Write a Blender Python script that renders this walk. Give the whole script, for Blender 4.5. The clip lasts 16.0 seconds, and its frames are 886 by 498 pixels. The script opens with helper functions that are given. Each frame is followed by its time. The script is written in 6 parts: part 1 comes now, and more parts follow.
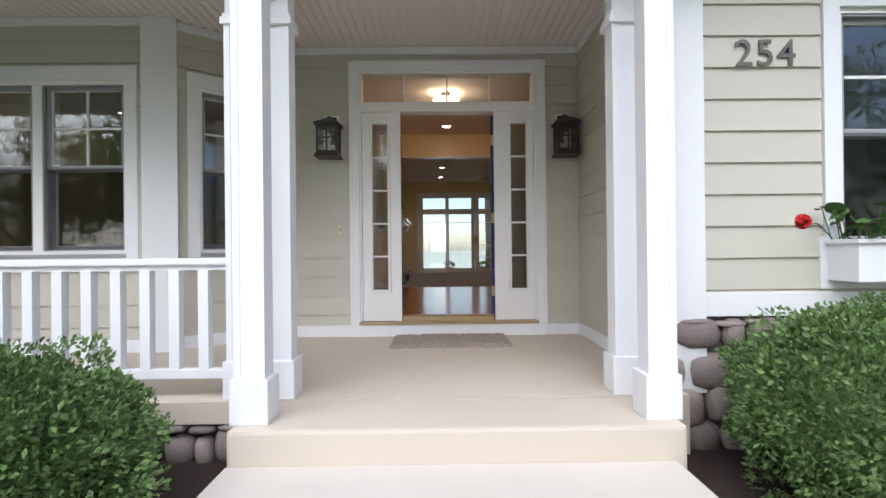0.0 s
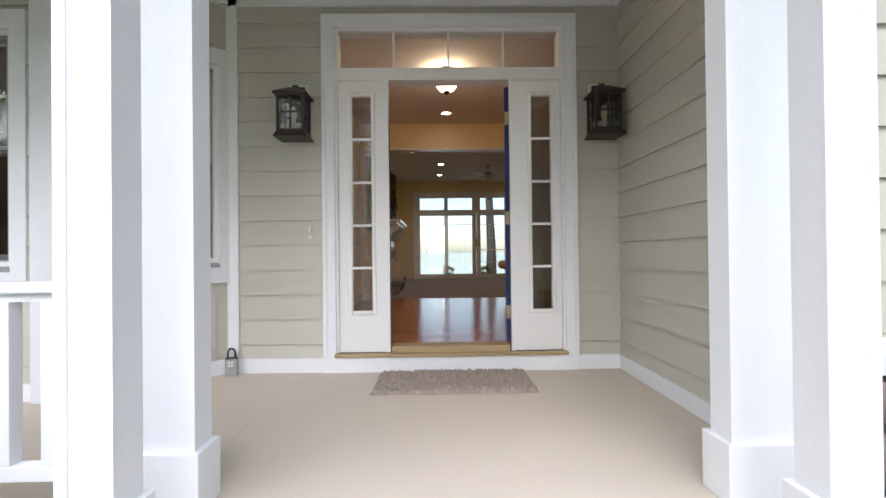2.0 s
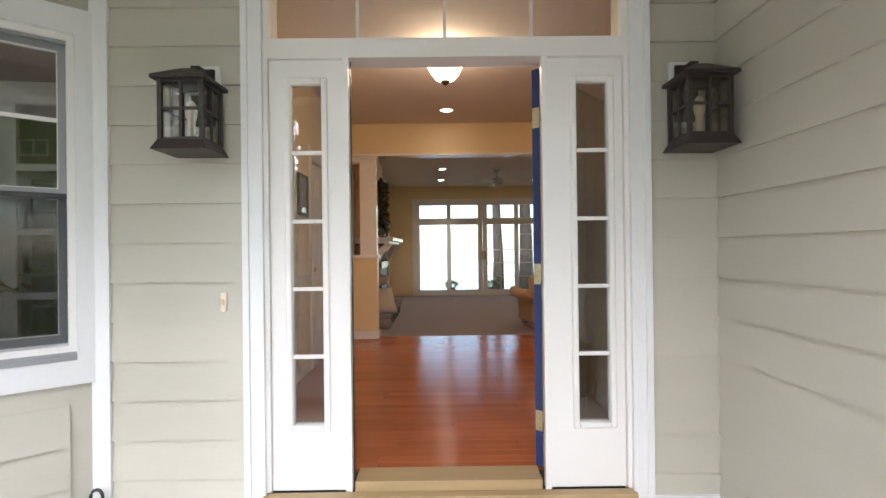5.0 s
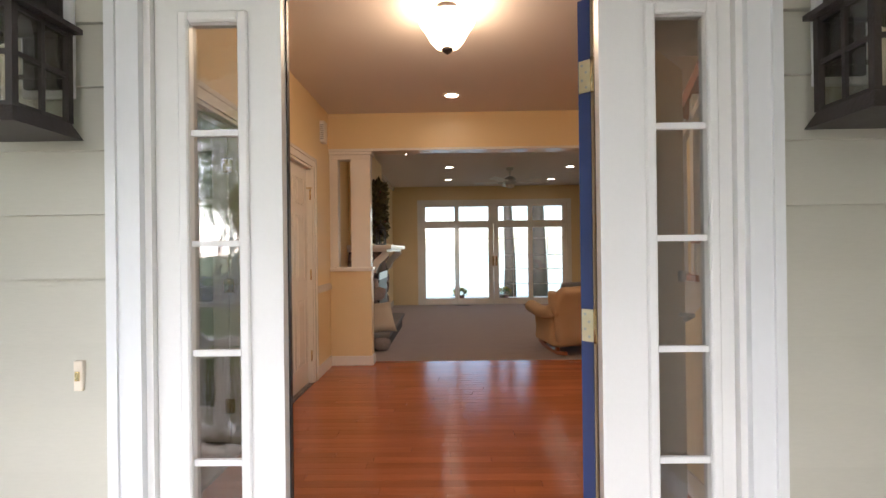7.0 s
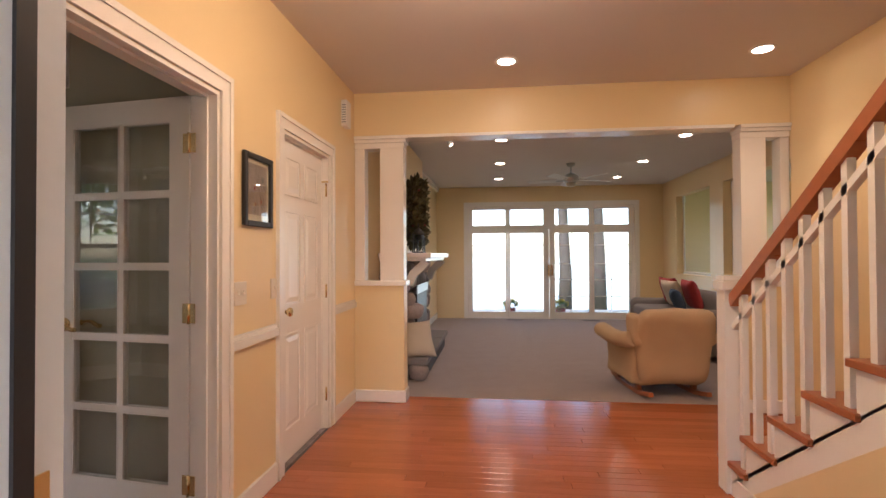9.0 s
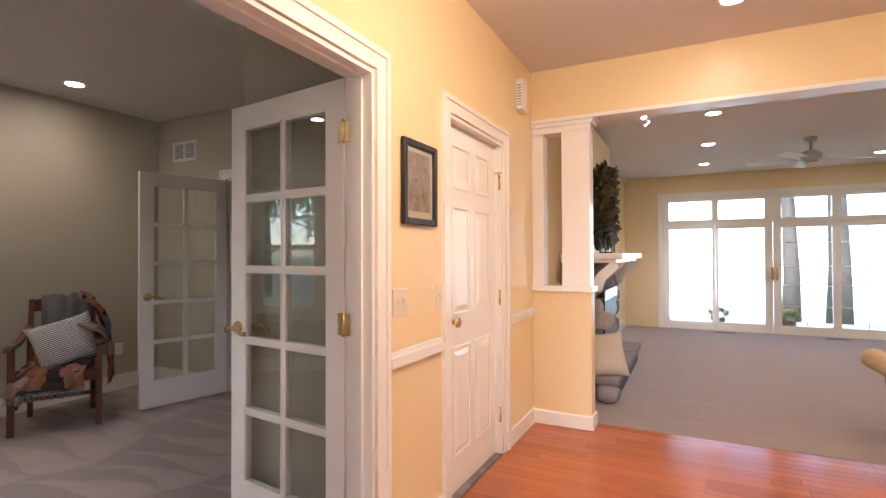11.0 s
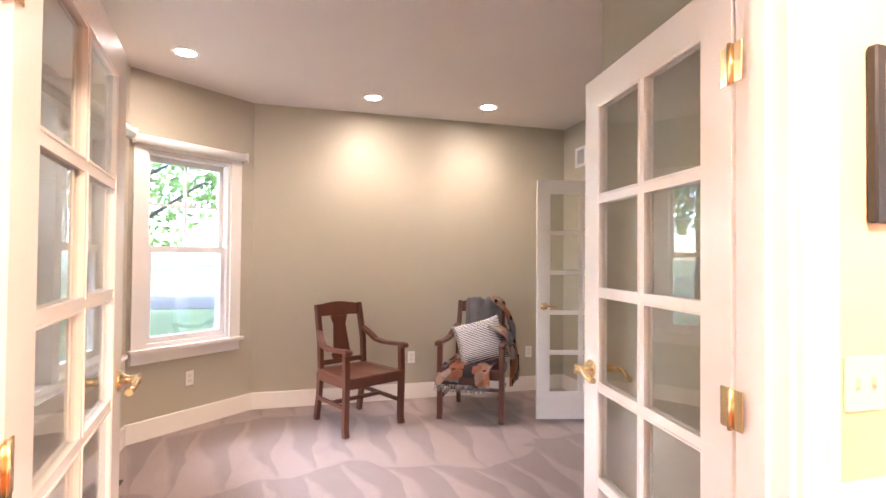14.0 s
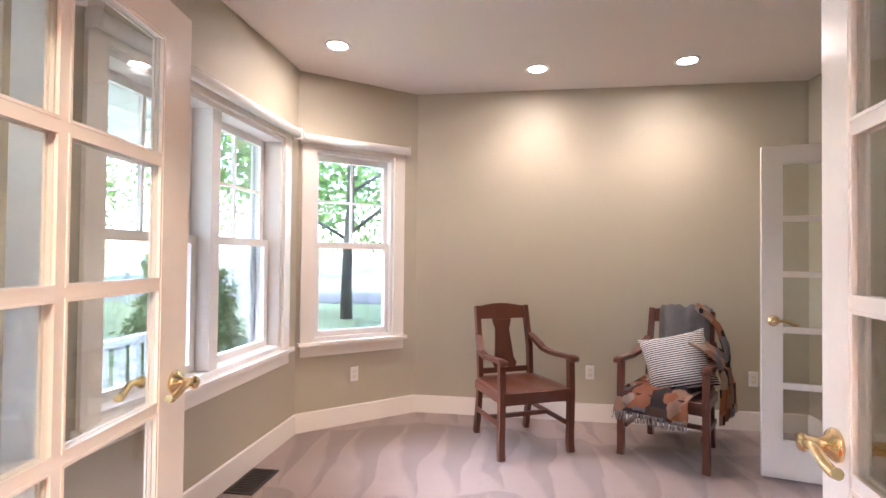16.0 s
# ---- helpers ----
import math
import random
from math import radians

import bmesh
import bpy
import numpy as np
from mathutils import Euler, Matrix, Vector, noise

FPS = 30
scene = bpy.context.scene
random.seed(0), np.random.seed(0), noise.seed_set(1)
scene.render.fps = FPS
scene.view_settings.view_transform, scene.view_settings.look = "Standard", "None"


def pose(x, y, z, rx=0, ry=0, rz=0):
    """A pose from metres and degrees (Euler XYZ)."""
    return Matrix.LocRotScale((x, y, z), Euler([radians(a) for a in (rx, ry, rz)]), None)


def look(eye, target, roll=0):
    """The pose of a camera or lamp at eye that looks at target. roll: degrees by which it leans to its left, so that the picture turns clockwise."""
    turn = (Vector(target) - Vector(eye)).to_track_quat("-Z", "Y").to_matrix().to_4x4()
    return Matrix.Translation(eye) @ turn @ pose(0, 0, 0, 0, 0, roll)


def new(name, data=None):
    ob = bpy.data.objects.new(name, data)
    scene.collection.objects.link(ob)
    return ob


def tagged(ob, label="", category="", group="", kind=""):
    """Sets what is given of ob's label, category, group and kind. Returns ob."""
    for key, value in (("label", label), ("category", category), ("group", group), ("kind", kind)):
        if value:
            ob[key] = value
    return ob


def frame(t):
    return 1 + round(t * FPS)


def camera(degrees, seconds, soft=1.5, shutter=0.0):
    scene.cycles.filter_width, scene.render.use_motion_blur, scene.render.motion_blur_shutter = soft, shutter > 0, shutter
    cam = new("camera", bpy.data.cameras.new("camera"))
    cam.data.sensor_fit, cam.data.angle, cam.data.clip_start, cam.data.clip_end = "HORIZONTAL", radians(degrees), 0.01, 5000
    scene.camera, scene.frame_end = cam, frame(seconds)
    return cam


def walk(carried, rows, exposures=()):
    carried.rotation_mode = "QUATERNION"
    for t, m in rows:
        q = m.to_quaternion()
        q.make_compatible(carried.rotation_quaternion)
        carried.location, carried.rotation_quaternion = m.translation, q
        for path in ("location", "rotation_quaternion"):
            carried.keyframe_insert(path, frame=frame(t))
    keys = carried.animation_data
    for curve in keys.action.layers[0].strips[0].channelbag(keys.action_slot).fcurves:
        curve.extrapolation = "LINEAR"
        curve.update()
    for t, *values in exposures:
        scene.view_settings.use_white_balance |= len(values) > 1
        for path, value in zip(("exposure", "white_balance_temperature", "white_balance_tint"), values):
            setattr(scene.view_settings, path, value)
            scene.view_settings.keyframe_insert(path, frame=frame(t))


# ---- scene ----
cam = camera(83.8, 16.0)
PATH = [
    (0, (-0.108, -0.072, 0.67), (-0.087, 1.928, 0.676), -0.6),
    (0.5, (-0.113, 0.194, 0.669), (-0.088, 2.194, 0.674), -0.6),
    (1, (-0.101, 0.48, 0.698), (-0.075, 2.48, 0.705), -0.6),
    (1.5, (-0.106, 0.773, 0.713), (-0.079, 2.773, 0.718), -0.6),
    (2, (-0.117, 1.058, 0.728), (-0.087, 3.058, 0.743), -0.6),
    (2.5, (-0.12, 1.293, 0.734), (-0.082, 3.293, 0.747), -0.5),
    (3, (-0.091, 1.529, 0.762), (-0.06, 3.529, 0.779), -0.6),
    (3.5, (-0.069, 1.733, 0.766), (-0.039, 3.732, 0.784), -0.6),
    (4, (-0.068, 2.036, 0.847), (-0.036, 4.036, 0.856), -0.6),
    (4.2, (-0.064, 2.142, 0.921), (-0.037, 4.142, 0.921), -0.6),
    (6.5, (0.015, 3.093, 1.225), (0.006, 5.093, 1.24), -0.7),
    (7, (0.022, 3.402, 1.247), (-0.007, 5.402, 1.252), -0.7),
    (7.5, (0.032, 3.706, 1.278), (-0.018, 5.705, 1.286), -0.8),
    (8, (0.004, 4.016, 1.281), (-0.063, 6.015, 1.284), -0.7),
    (8.2, (-0.003, 4.128, 1.285), (-0.085, 6.126, 1.298), -0.5),
    (10.3, (-0.065, 4.808, 1.305), (-0.689, 6.708, 1.335), -0.4),
    (10.5, (-0.092, 4.85, 1.31), (-0.788, 6.725, 1.341), -0.3),
    (11, (-0.159, 4.987, 1.312), (-1.063, 6.771, 1.337), -0.2),
    (11.5, (-0.262, 5.15, 1.32), (-1.343, 6.833, 1.345), -0.0),
    (12, (-0.368, 5.277, 1.36), (-1.646, 6.814, 1.385), 0.1),
    (12.5, (-0.42, 5.322, 1.392), (-1.911, 6.654, 1.423), 0.2),
    (13, (-0.445, 5.424, 1.418), (-2.145, 6.479, 1.446), 0.2),
    (13.5, (-0.461, 5.546, 1.421), (-2.307, 6.315, 1.446), 0.3),
    (14, (-0.516, 5.656, 1.369), (-2.442, 6.193, 1.403), 0.5),
    (14.5, (-0.681, 5.744, 1.362), (-2.65, 6.089, 1.381), 0.6),
    (15, (-0.851, 5.823, 1.365), (-2.846, 5.963, 1.385), 0.6),
    (15.5, (-0.95, 5.913, 1.338), (-2.948, 5.835, 1.367), 0.6),
    (16, (-1.037, 6.04, 1.329), (-3.016, 5.754, 1.363), 0.6),
]
# light levels
SKY, SUN = 0.105, 3.0
W_STUDY, W_FOYER, W_LIVING, W_BOWL, BOWL, LENS = 2.4, 7.8, 8.4, 7, 1.8, 9
EXPOSURES = [(0, 0.95, 6100, 14), (2.5, 1.35, 6100, 14), (4.2, 1.8, 6100, 14), (6.5, 1.95, 6100, 14), (8.2, 2.3, 6150, 22), (10.3, 3.15, 5500, 17), (11.2, 3.5, 5450, 17), (12.5, 4.2, 5650, 23), (13.5, 4.75, 5650, 23), (14.5, 5.05, 5450, 21), (16, 4.75, 5350, 21)]
walk(cam, [(t, look(eye, target, roll)) for t, eye, target, roll in PATH], exposures=EXPOSURES)

# ---- world and sun: soft overcast daylight ----
world = bpy.data.worlds.new("sky")
scene.world = world
world.use_nodes = True
wn = world.node_tree
sky = wn.nodes.new("ShaderNodeTexSky")
sky.sky_type, sky.sun_disc = 'NISHITA', False
sky.sun_elevation, sky.sun_rotation = radians(38), radians(194)
sky.air_density, sky.dust_density = 1.0, 1.0
wn.links.new(sky.outputs[0], wn.nodes["Background"].inputs[0])
wn.nodes["Background"].inputs[1].default_value = SKY
sun = new("sun", bpy.data.lights.new("sun", 'SUN'))
sun.data.energy, sun.data.angle, sun.data.color = SUN, radians(85), (1, 0.98, 0.95)
sun.matrix_world = look((0, 0, 38.7), (12, 48, 0))

# ---- materials ----
def surf(name, col, rough=0.5, var=0.08, scale=3.0, fine=90.0, bump=0.05, metal=0.0, rnd=0.0, stretch=(1, 1, 1), coat=0.0, tint=None, spec=0.5):
    m = bpy.data.materials.new(name)
    m.use_nodes = True
    nt = m.node_tree
    b = nt.nodes["Principled BSDF"]
    tc = nt.nodes.new("ShaderNodeTexCoord")
    mp = nt.nodes.new("ShaderNodeMapping")
    mp.inputs["Scale"].default_value = stretch
    nt.links.new(tc.outputs["Object"], mp.inputs[0])
    n1, n2 = nt.nodes.new("ShaderNodeTexNoise"), nt.nodes.new("ShaderNodeTexNoise")
    n1.inputs["Scale"].default_value, n2.inputs["Scale"].default_value = scale, fine
    n1.inputs["Detail"].default_value, n2.inputs["Detail"].default_value = 4, 3
    if rnd:
        oi = nt.nodes.new("ShaderNodeObjectInfo")
        sc = nt.nodes.new("ShaderNodeVectorMath"); sc.operation = 'SCALE'
        cx = nt.nodes.new("ShaderNodeCombineXYZ")
        for i in range(3): nt.links.new(oi.outputs["Random"], cx.inputs[i])
        nt.links.new(cx.outputs[0], sc.inputs[0]); sc.inputs["Scale"].default_value = 37.0
        ad = nt.nodes.new("ShaderNodeVectorMath")
        nt.links.new(mp.outputs[0], ad.inputs[0]); nt.links.new(sc.outputs[0], ad.inputs[1])
        co = ad.outputs[0]
    else:
        co = mp.outputs[0]
    nt.links.new(co, n1.inputs["Vector"]); nt.links.new(co, n2.inputs["Vector"])
    mix = nt.nodes.new("ShaderNodeMixRGB")
    t = tint or tuple(c * (1 - 2.2 * var) for c in col)
    mix.inputs[1].default_value = (*t, 1)
    mix.inputs[2].default_value = (*(min(1, c * (1 + var)) for c in col), 1)
    ma = nt.nodes.new("ShaderNodeMath"); ma.operation = 'MULTIPLY_ADD'
    ma.inputs[1].default_value = 0.6
    nt.links.new(n1.outputs[0], ma.inputs[0])
    m2 = nt.nodes.new("ShaderNodeMath"); m2.operation = 'MULTIPLY'; m2.inputs[1].default_value = 0.45
    nt.links.new(n2.outputs[0], m2.inputs[0]); nt.links.new(m2.outputs[0], ma.inputs[2])
    nt.links.new(ma.outputs[0], mix.inputs[0])
    out = mix.outputs[0]
    if rnd:
        hs = nt.nodes.new("ShaderNodeHueSaturation")
        mr = nt.nodes.new("ShaderNodeMapRange")
        mr.inputs[3].default_value, mr.inputs[4].default_value = 1 - rnd, 1 + rnd
        nt.links.new(oi.outputs["Random"], mr.inputs[0]); nt.links.new(mr.outputs[0], hs.inputs["Value"])
        nt.links.new(out, hs.inputs["Color"]); out = hs.outputs[0]
    nt.links.new(out, b.inputs["Base Color"])
    rr = nt.nodes.new("ShaderNodeMapRange")
    rr.inputs[3].default_value, rr.inputs[4].default_value = max(0.02, rough * 0.8), min(1, rough * 1.2)
    nt.links.new(n1.outputs[0], rr.inputs[0]); nt.links.new(rr.outputs[0], b.inputs["Roughness"])
    b.inputs["Metallic"].default_value = metal
    b.inputs["Coat Weight"].default_value = coat
    b.inputs["Specular IOR Level"].default_value = spec
    if bump:
        bp = nt.nodes.new("ShaderNodeBump")
        bp.inputs["Strength"].default_value, bp.inputs["Distance"].default_value = bump, 0.01
        nt.links.new(n2.outputs[0], bp.inputs["Height"]); nt.links.new(bp.outputs[0], b.inputs["Normal"])
    return m


def leafy(name, dark, light, trans=0.25):
    m = surf(name, light, 0.5, tint=dark, scale=2.5, fine=40, bump=0, spec=0.3)
    nt = m.node_tree
    b = nt.nodes["Principled BSDF"]
    g = nt.nodes.new("ShaderNodeNewGeometry")
    hs = nt.nodes.new("ShaderNodeHueSaturation")
    mr = nt.nodes.new("ShaderNodeMapRange"); mr.inputs[3].default_value, mr.inputs[4].default_value = 0.55, 1.5
    nt.links.new(g.outputs["Random Per Island"], mr.inputs[0]); nt.links.new(mr.outputs[0], hs.inputs["Value"])
    src = b.inputs["Base Color"].links[0].from_socket
    nt.links.new(src, hs.inputs["Color"]); nt.links.new(hs.outputs[0], b.inputs["Base Color"])
    tr = nt.nodes.new("ShaderNodeBsdfTranslucent"); nt.links.new(hs.outputs[0], tr.inputs[0])
    mx = nt.nodes.new("ShaderNodeMixShader"); mx.inputs[0].default_value = trans
    nt.links.new(b.outputs[0], mx.inputs[1]); nt.links.new(tr.outputs[0], mx.inputs[2])
    nt.links.new(mx.outputs[0], nt.nodes["Material Output"].inputs[0])
    return m


def glow(name, col, strength):
    m = bpy.data.materials.new(name); m.use_nodes = True
    b = m.node_tree.nodes["Principled BSDF"]
    b.inputs["Base Color"].default_value = (0.8, 0.8, 0.78, 1)
    b.inputs["Emission Color"].default_value = (*col, 1)
    b.inputs["Emission Strength"].default_value = strength
    return m


def clear(name, tint=(1, 1, 1), gloss=0.08, ripple=0.0):
    m = bpy.data.materials.new(name); m.use_nodes = True
    nt = m.node_tree
    nt.nodes.remove(nt.nodes["Principled BSDF"])
    tr, gl, mx = nt.nodes.new("ShaderNodeBsdfTransparent"), nt.nodes.new("ShaderNodeBsdfGlossy"), nt.nodes.new("ShaderNodeMixShader")
    tr.inputs[0].default_value = (*tint, 1)
    gl.inputs["Roughness"].default_value = 0.01
    lw = nt.nodes.new("ShaderNodeLayerWeight"); lw.inputs[0].default_value = 0.5
    pw = nt.nodes.new("ShaderNodeMath"); pw.operation = 'POWER'; pw.inputs[1].default_value = 4.0
    ad = nt.nodes.new("ShaderNodeMath"); ad.operation = 'MULTIPLY_ADD'; ad.inputs[1].default_value = 0.8; ad.inputs[2].default_value = gloss; ad.use_clamp = True
    nt.links.new(lw.outputs["Facing"], pw.inputs[0]); nt.links.new(pw.outputs[0], ad.inputs[0]); nt.links.new(ad.outputs[0], mx.inputs[0])
    nt.links.new(tr.outputs[0], mx.inputs[1]); nt.links.new(gl.outputs[0], mx.inputs[2])
    if ripple:
        n = nt.nodes.new("ShaderNodeTexNoise"); n.inputs["Scale"].default_value = 3
        bp = nt.nodes.new("ShaderNodeBump"); bp.inputs["Strength"].default_value, bp.inputs["Distance"].default_value = ripple, 0.02
        nt.links.new(n.outputs[0], bp.inputs["Height"]); nt.links.new(bp.outputs[0], gl.inputs["Normal"])
    nt.links.new(mx.outputs[0], nt.nodes["Material Output"].inputs[0])
    return m


def carpet_mat(name, low, high):
    """Cut pile with the wedge-shaped marks that a vacuum cleaner leaves."""
    m = surf(name, (0.30, 0.228, 0.205), 0.95, 0.14, 5, 260, 0.6, spec=0.1)
    nt = m.node_tree; b = nt.nodes["Principled BSDF"]
    src = b.inputs["Base Color"].links[0].from_socket

    def op(kind, x, y):
        n = nt.nodes.new("ShaderNodeMath"); n.operation = kind
        for i, v in enumerate((x, y)):
            if isinstance(v, (int, float)): n.inputs[i].default_value = v
            else: nt.links.new(v, n.inputs[i])
        return n.outputs[0]
    tc = nt.nodes.new("ShaderNodeTexCoord")
    wob = nt.nodes.new("ShaderNodeTexNoise"); wob.inputs["Scale"].default_value = 1.1; wob.inputs["Detail"].default_value = 3
    nt.links.new(tc.outputs["Object"], wob.inputs["Vector"])
    sx = nt.nodes.new("ShaderNodeSeparateXYZ"); nt.links.new(tc.outputs["Object"], sx.inputs[0])
    wn = nt.nodes.new("ShaderNodeSeparateColor"); nt.links.new(wob.outputs["Color"], wn.inputs[0])
    x = op('ADD', op('MULTIPLY', sx.outputs[0], 0.95), op('MULTIPLY', wn.outputs[0], 1.1))
    band = op('FLOOR', x, 0.0)
    y = op('ADD', op('ADD', op('MULTIPLY', sx.outputs[1], 3.6), op('MULTIPLY', wn.outputs[1], 1.5)), op('MULTIPLY', band, 0.37))
    edge = op('SUBTRACT', op('FRACT', x, 0.0), op('FRACT', y, 0.0))
    mr = nt.nodes.new("ShaderNodeMapRange")
    mr.inputs[1].default_value, mr.inputs[2].default_value, mr.inputs[3].default_value, mr.inputs[4].default_value = -0.07, 0.07, low, high
    nt.links.new(edge, mr.inputs[0])
    hs = nt.nodes.new("ShaderNodeHueSaturation"); nt.links.new(mr.outputs[0], hs.inputs["Value"]); nt.links.new(src, hs.inputs["Color"])
    nt.links.new(hs.outputs[0], b.inputs["Base Color"])
    b.inputs["Sheen Weight"].default_value = 0.3
    return m


def striped(name, a, c, freq):
    m = surf(name, a, 0.9, bump=0.2, fine=400)
    nt = m.node_tree; b = nt.nodes["Principled BSDF"]
    tc = nt.nodes.new("ShaderNodeTexCoord"); w = nt.nodes.new("ShaderNodeTexWave")
    w.bands_direction = 'Z'; w.inputs["Scale"].default_value = freq; w.inputs["Distortion"].default_value = 0.6
    nt.links.new(tc.outputs["Object"], w.inputs["Vector"])
    cr = nt.nodes.new("ShaderNodeValToRGB"); cr.color_ramp.interpolation = 'CONSTANT'
    cr.color_ramp.elements[0].color = (*a, 1); cr.color_ramp.elements[1].color = (*c, 1); cr.color_ramp.elements[1].position = 0.5
    nt.links.new(w.outputs[0], cr.inputs[0]); nt.links.new(cr.outputs[0], b.inputs["Base Color"])
    return m


def blanket_mat():
    m = surf("blanket", (0.3, 0.3, 0.3), 0.95, bump=0.4, fine=300)
    nt = m.node_tree; b = nt.nodes["Principled BSDF"]
    tc = nt.nodes.new("ShaderNodeTexCoord"); n = nt.nodes.new("ShaderNodeTexVoronoi"); n.inputs["Scale"].default_value = 9
    n.distance = 'CHEBYCHEV'
    nt.links.new(tc.outputs["Object"], n.inputs["Vector"])
    sp = nt.nodes.new("ShaderNodeSeparateColor"); nt.links.new(n.outputs["Color"], sp.inputs[0])
    cr = nt.nodes.new("ShaderNodeValToRGB"); cr.color_ramp.interpolation = 'CONSTANT'
    cols = [(0, (0.05, 0.04, 0.045)), (0.16, (0.42, 0.17, 0.09)), (0.42, (0.10, 0.06, 0.05)), (0.52, (0.48, 0.29, 0.20)), (0.72, (0.22, 0.22, 0.24)), (0.88, (0.5, 0.4, 0.32))]
    el = cr.color_ramp.elements
    el[0].position, el[0].color = 0, (*cols[0][1], 1)
    el[1].position, el[1].color = cols[1][0], (*cols[1][1], 1)
    for p, c in cols[2:]:
        e = el.new(p); e.color = (*c, 1)
    nt.links.new(sp.outputs[0], cr.inputs[0]); nt.links.new(cr.outputs[0], b.inputs["Base Color"])
    return m


SIDING = surf("siding", (0.53, 0.51, 0.435), 0.6, 0.05, 2.0, 60, 0.06, rnd=0.03, stretch=(0.5, 1, 3))
PAINT = surf("white_paint", (0.80, 0.79, 0.77), 0.38, 0.03, 2.5, 70, 0.03)
TRIM = surf("interior_trim", (0.87, 0.83, 0.77), 0.2, 0.02, 2.0, 60, 0.02)
OUTTRIM = surf("outdoor_trim", (0.78, 0.79, 0.80), 0.45, 0.04, 3.0, 50, 0.05, stretch=(1, 1, 0.4))
YELLOW = surf("yellow_wall_paint", (0.82, 0.64, 0.36), 0.33, 0.02, 1.2, 160, 0.05)
GREEN = surf("sage_wall_paint", (0.46, 0.42, 0.32), 0.55, 0.025, 1.2, 160, 0.05)
CEIL = surf("ceiling_paint", (0.72, 0.66, 0.62), 0.8, 0.02, 1.5, 200, 0.06)
CONCRETE = surf("porch_concrete", (0.60, 0.53, 0.44), 0.7, 0.07, 1.6, 120, 0.08)
WALKC = surf("walk_concrete", (0.66, 0.61, 0.54), 0.8, 0.08, 2.0, 150, 0.15)
PLANK = surf("cherry_floor", (0.44, 0.13, 0.048), 0.15, 0.16, 5, 60, 0.03, rnd=0.16, stretch=(0.6, 9, 9), spec=0.6)
CARPET = carpet_mat("carpet", 0.87, 1.17)
LIVCARPET = carpet_mat("living_carpet", 0.97, 1.03)
CHAIRWOOD = surf("dark_cherry_wood", (0.10, 0.030, 0.016), 0.3, 0.25, 6, 90, 0.05, stretch=(3, 3, 0.6), coat=0.3)
BRASS = surf("polished_brass", (0.80, 0.63, 0.34), 0.22, 0.05, 9, 100, 0.02, metal=1)
PALEBRASS = surf("pale_brass", (0.80, 0.70, 0.48), 0.32, 0.06, 12, 100, 0.03, metal=1)
IRON = surf("dark_bronze", (0.035, 0.026, 0.024), 0.5, 0.15, 8, 120, 0.15)
BLACK = surf("black_paint", (0.02, 0.019, 0.02), 0.4, 0.1, 6, 90, 0.04)
NAVY = surf("navy_door_paint", (0.035, 0.06, 0.20), 0.35, 0.05, 3, 60, 0.03)
STONE = surf("fieldstone", (0.30, 0.245, 0.225), 0.75, 0.28, 6, 40, 0.5, rnd=0.4)
MORTAR = surf("dark_mortar", (0.10, 0.09, 0.085), 0.95, 0.25, 9, 60, 0.7)
MULCH = surf("mulch", (0.045, 0.025, 0.02), 0.95, 0.5, 25, 120, 1.0)
GRASS = surf("grass", (0.16, 0.22, 0.08), 0.9, 0.3, 0.8, 60, 0.8)
ASPHALT = surf("asphalt", (0.06, 0.06, 0.062), 0.9, 0.15, 1, 120, 0.4)
BARK = surf("bark", (0.10, 0.08, 0.065), 0.9, 0.35, 6, 30, 0.9, stretch=(3, 3, 0.6))
SHRUB = leafy("shrub_leaf", (0.032, 0.075, 0.022), (0.21, 0.32, 0.11))
LEAF = leafy("tree_leaf", (0.10, 0.16, 0.04), (0.22, 0.31, 0.09), 0.4)
GERAN = leafy("geranium_leaf", (0.03, 0.08, 0.02), (0.09, 0.17, 0.05))
RED = surf("red_petals", (0.65, 0.02, 0.015), 0.5, 0.2, 40, 90, 0.1)
YEL = surf("yellow_petals", (0.8, 0.55, 0.03), 0.6, 0.2, 40, 90, 0.1)
MAT = surf("woven_mat", (0.42, 0.35, 0.30), 0.95, 0.35, 40, 200, 0.6)
TAN = surf("tan_slipcover", (0.56, 0.39, 0.23), 0.85, 0.08, 4, 220, 0.25)
GREYF = surf("grey_upholstery", (0.21, 0.19, 0.185), 0.9, 0.1, 4, 220, 0.25)
REDF = surf("red_cushion", (0.35, 0.03, 0.03), 0.9, 0.1, 5, 220, 0.2)
CREAMF = surf("cream_cushion", (0.55, 0.45, 0.33), 0.9, 0.1, 5, 220, 0.2)
BLUEF = surf("navy_cushion", (0.03, 0.05, 0.08), 0.9, 0.1, 5, 220, 0.2)
STRIPE = striped("striped_pillow", (0.70, 0.67, 0.64), (0.035, 0.035, 0.045), 21)
BLANKET = blanket_mat()
GREYBL = surf("grey_blanket", (0.28, 0.27, 0.27), 0.95, 0.3, 6, 250, 0.4, tint=(0.10, 0.09, 0.09))
STEEL = surf("brushed_steel", (0.55, 0.55, 0.54), 0.35, 0.08, 20, 150, 0.05, metal=1)
GREYP = surf("grey_plastic", (0.33, 0.33, 0.34), 0.5, 0.1, 20, 150, 0.05)
DOORTAN = surf("tan_door_face", (0.62, 0.47, 0.30), 0.4, 0.04, 3, 60, 0.03)
IVORY = surf("ivory_plastic", (0.74, 0.66, 0.54), 0.4, 0.03, 9, 90, 0.02)
SILLW = surf("oak_sill", (0.42, 0.30, 0.15), 0.5, 0.15, 6, 70, 0.06, stretch=(0.5, 6, 6))
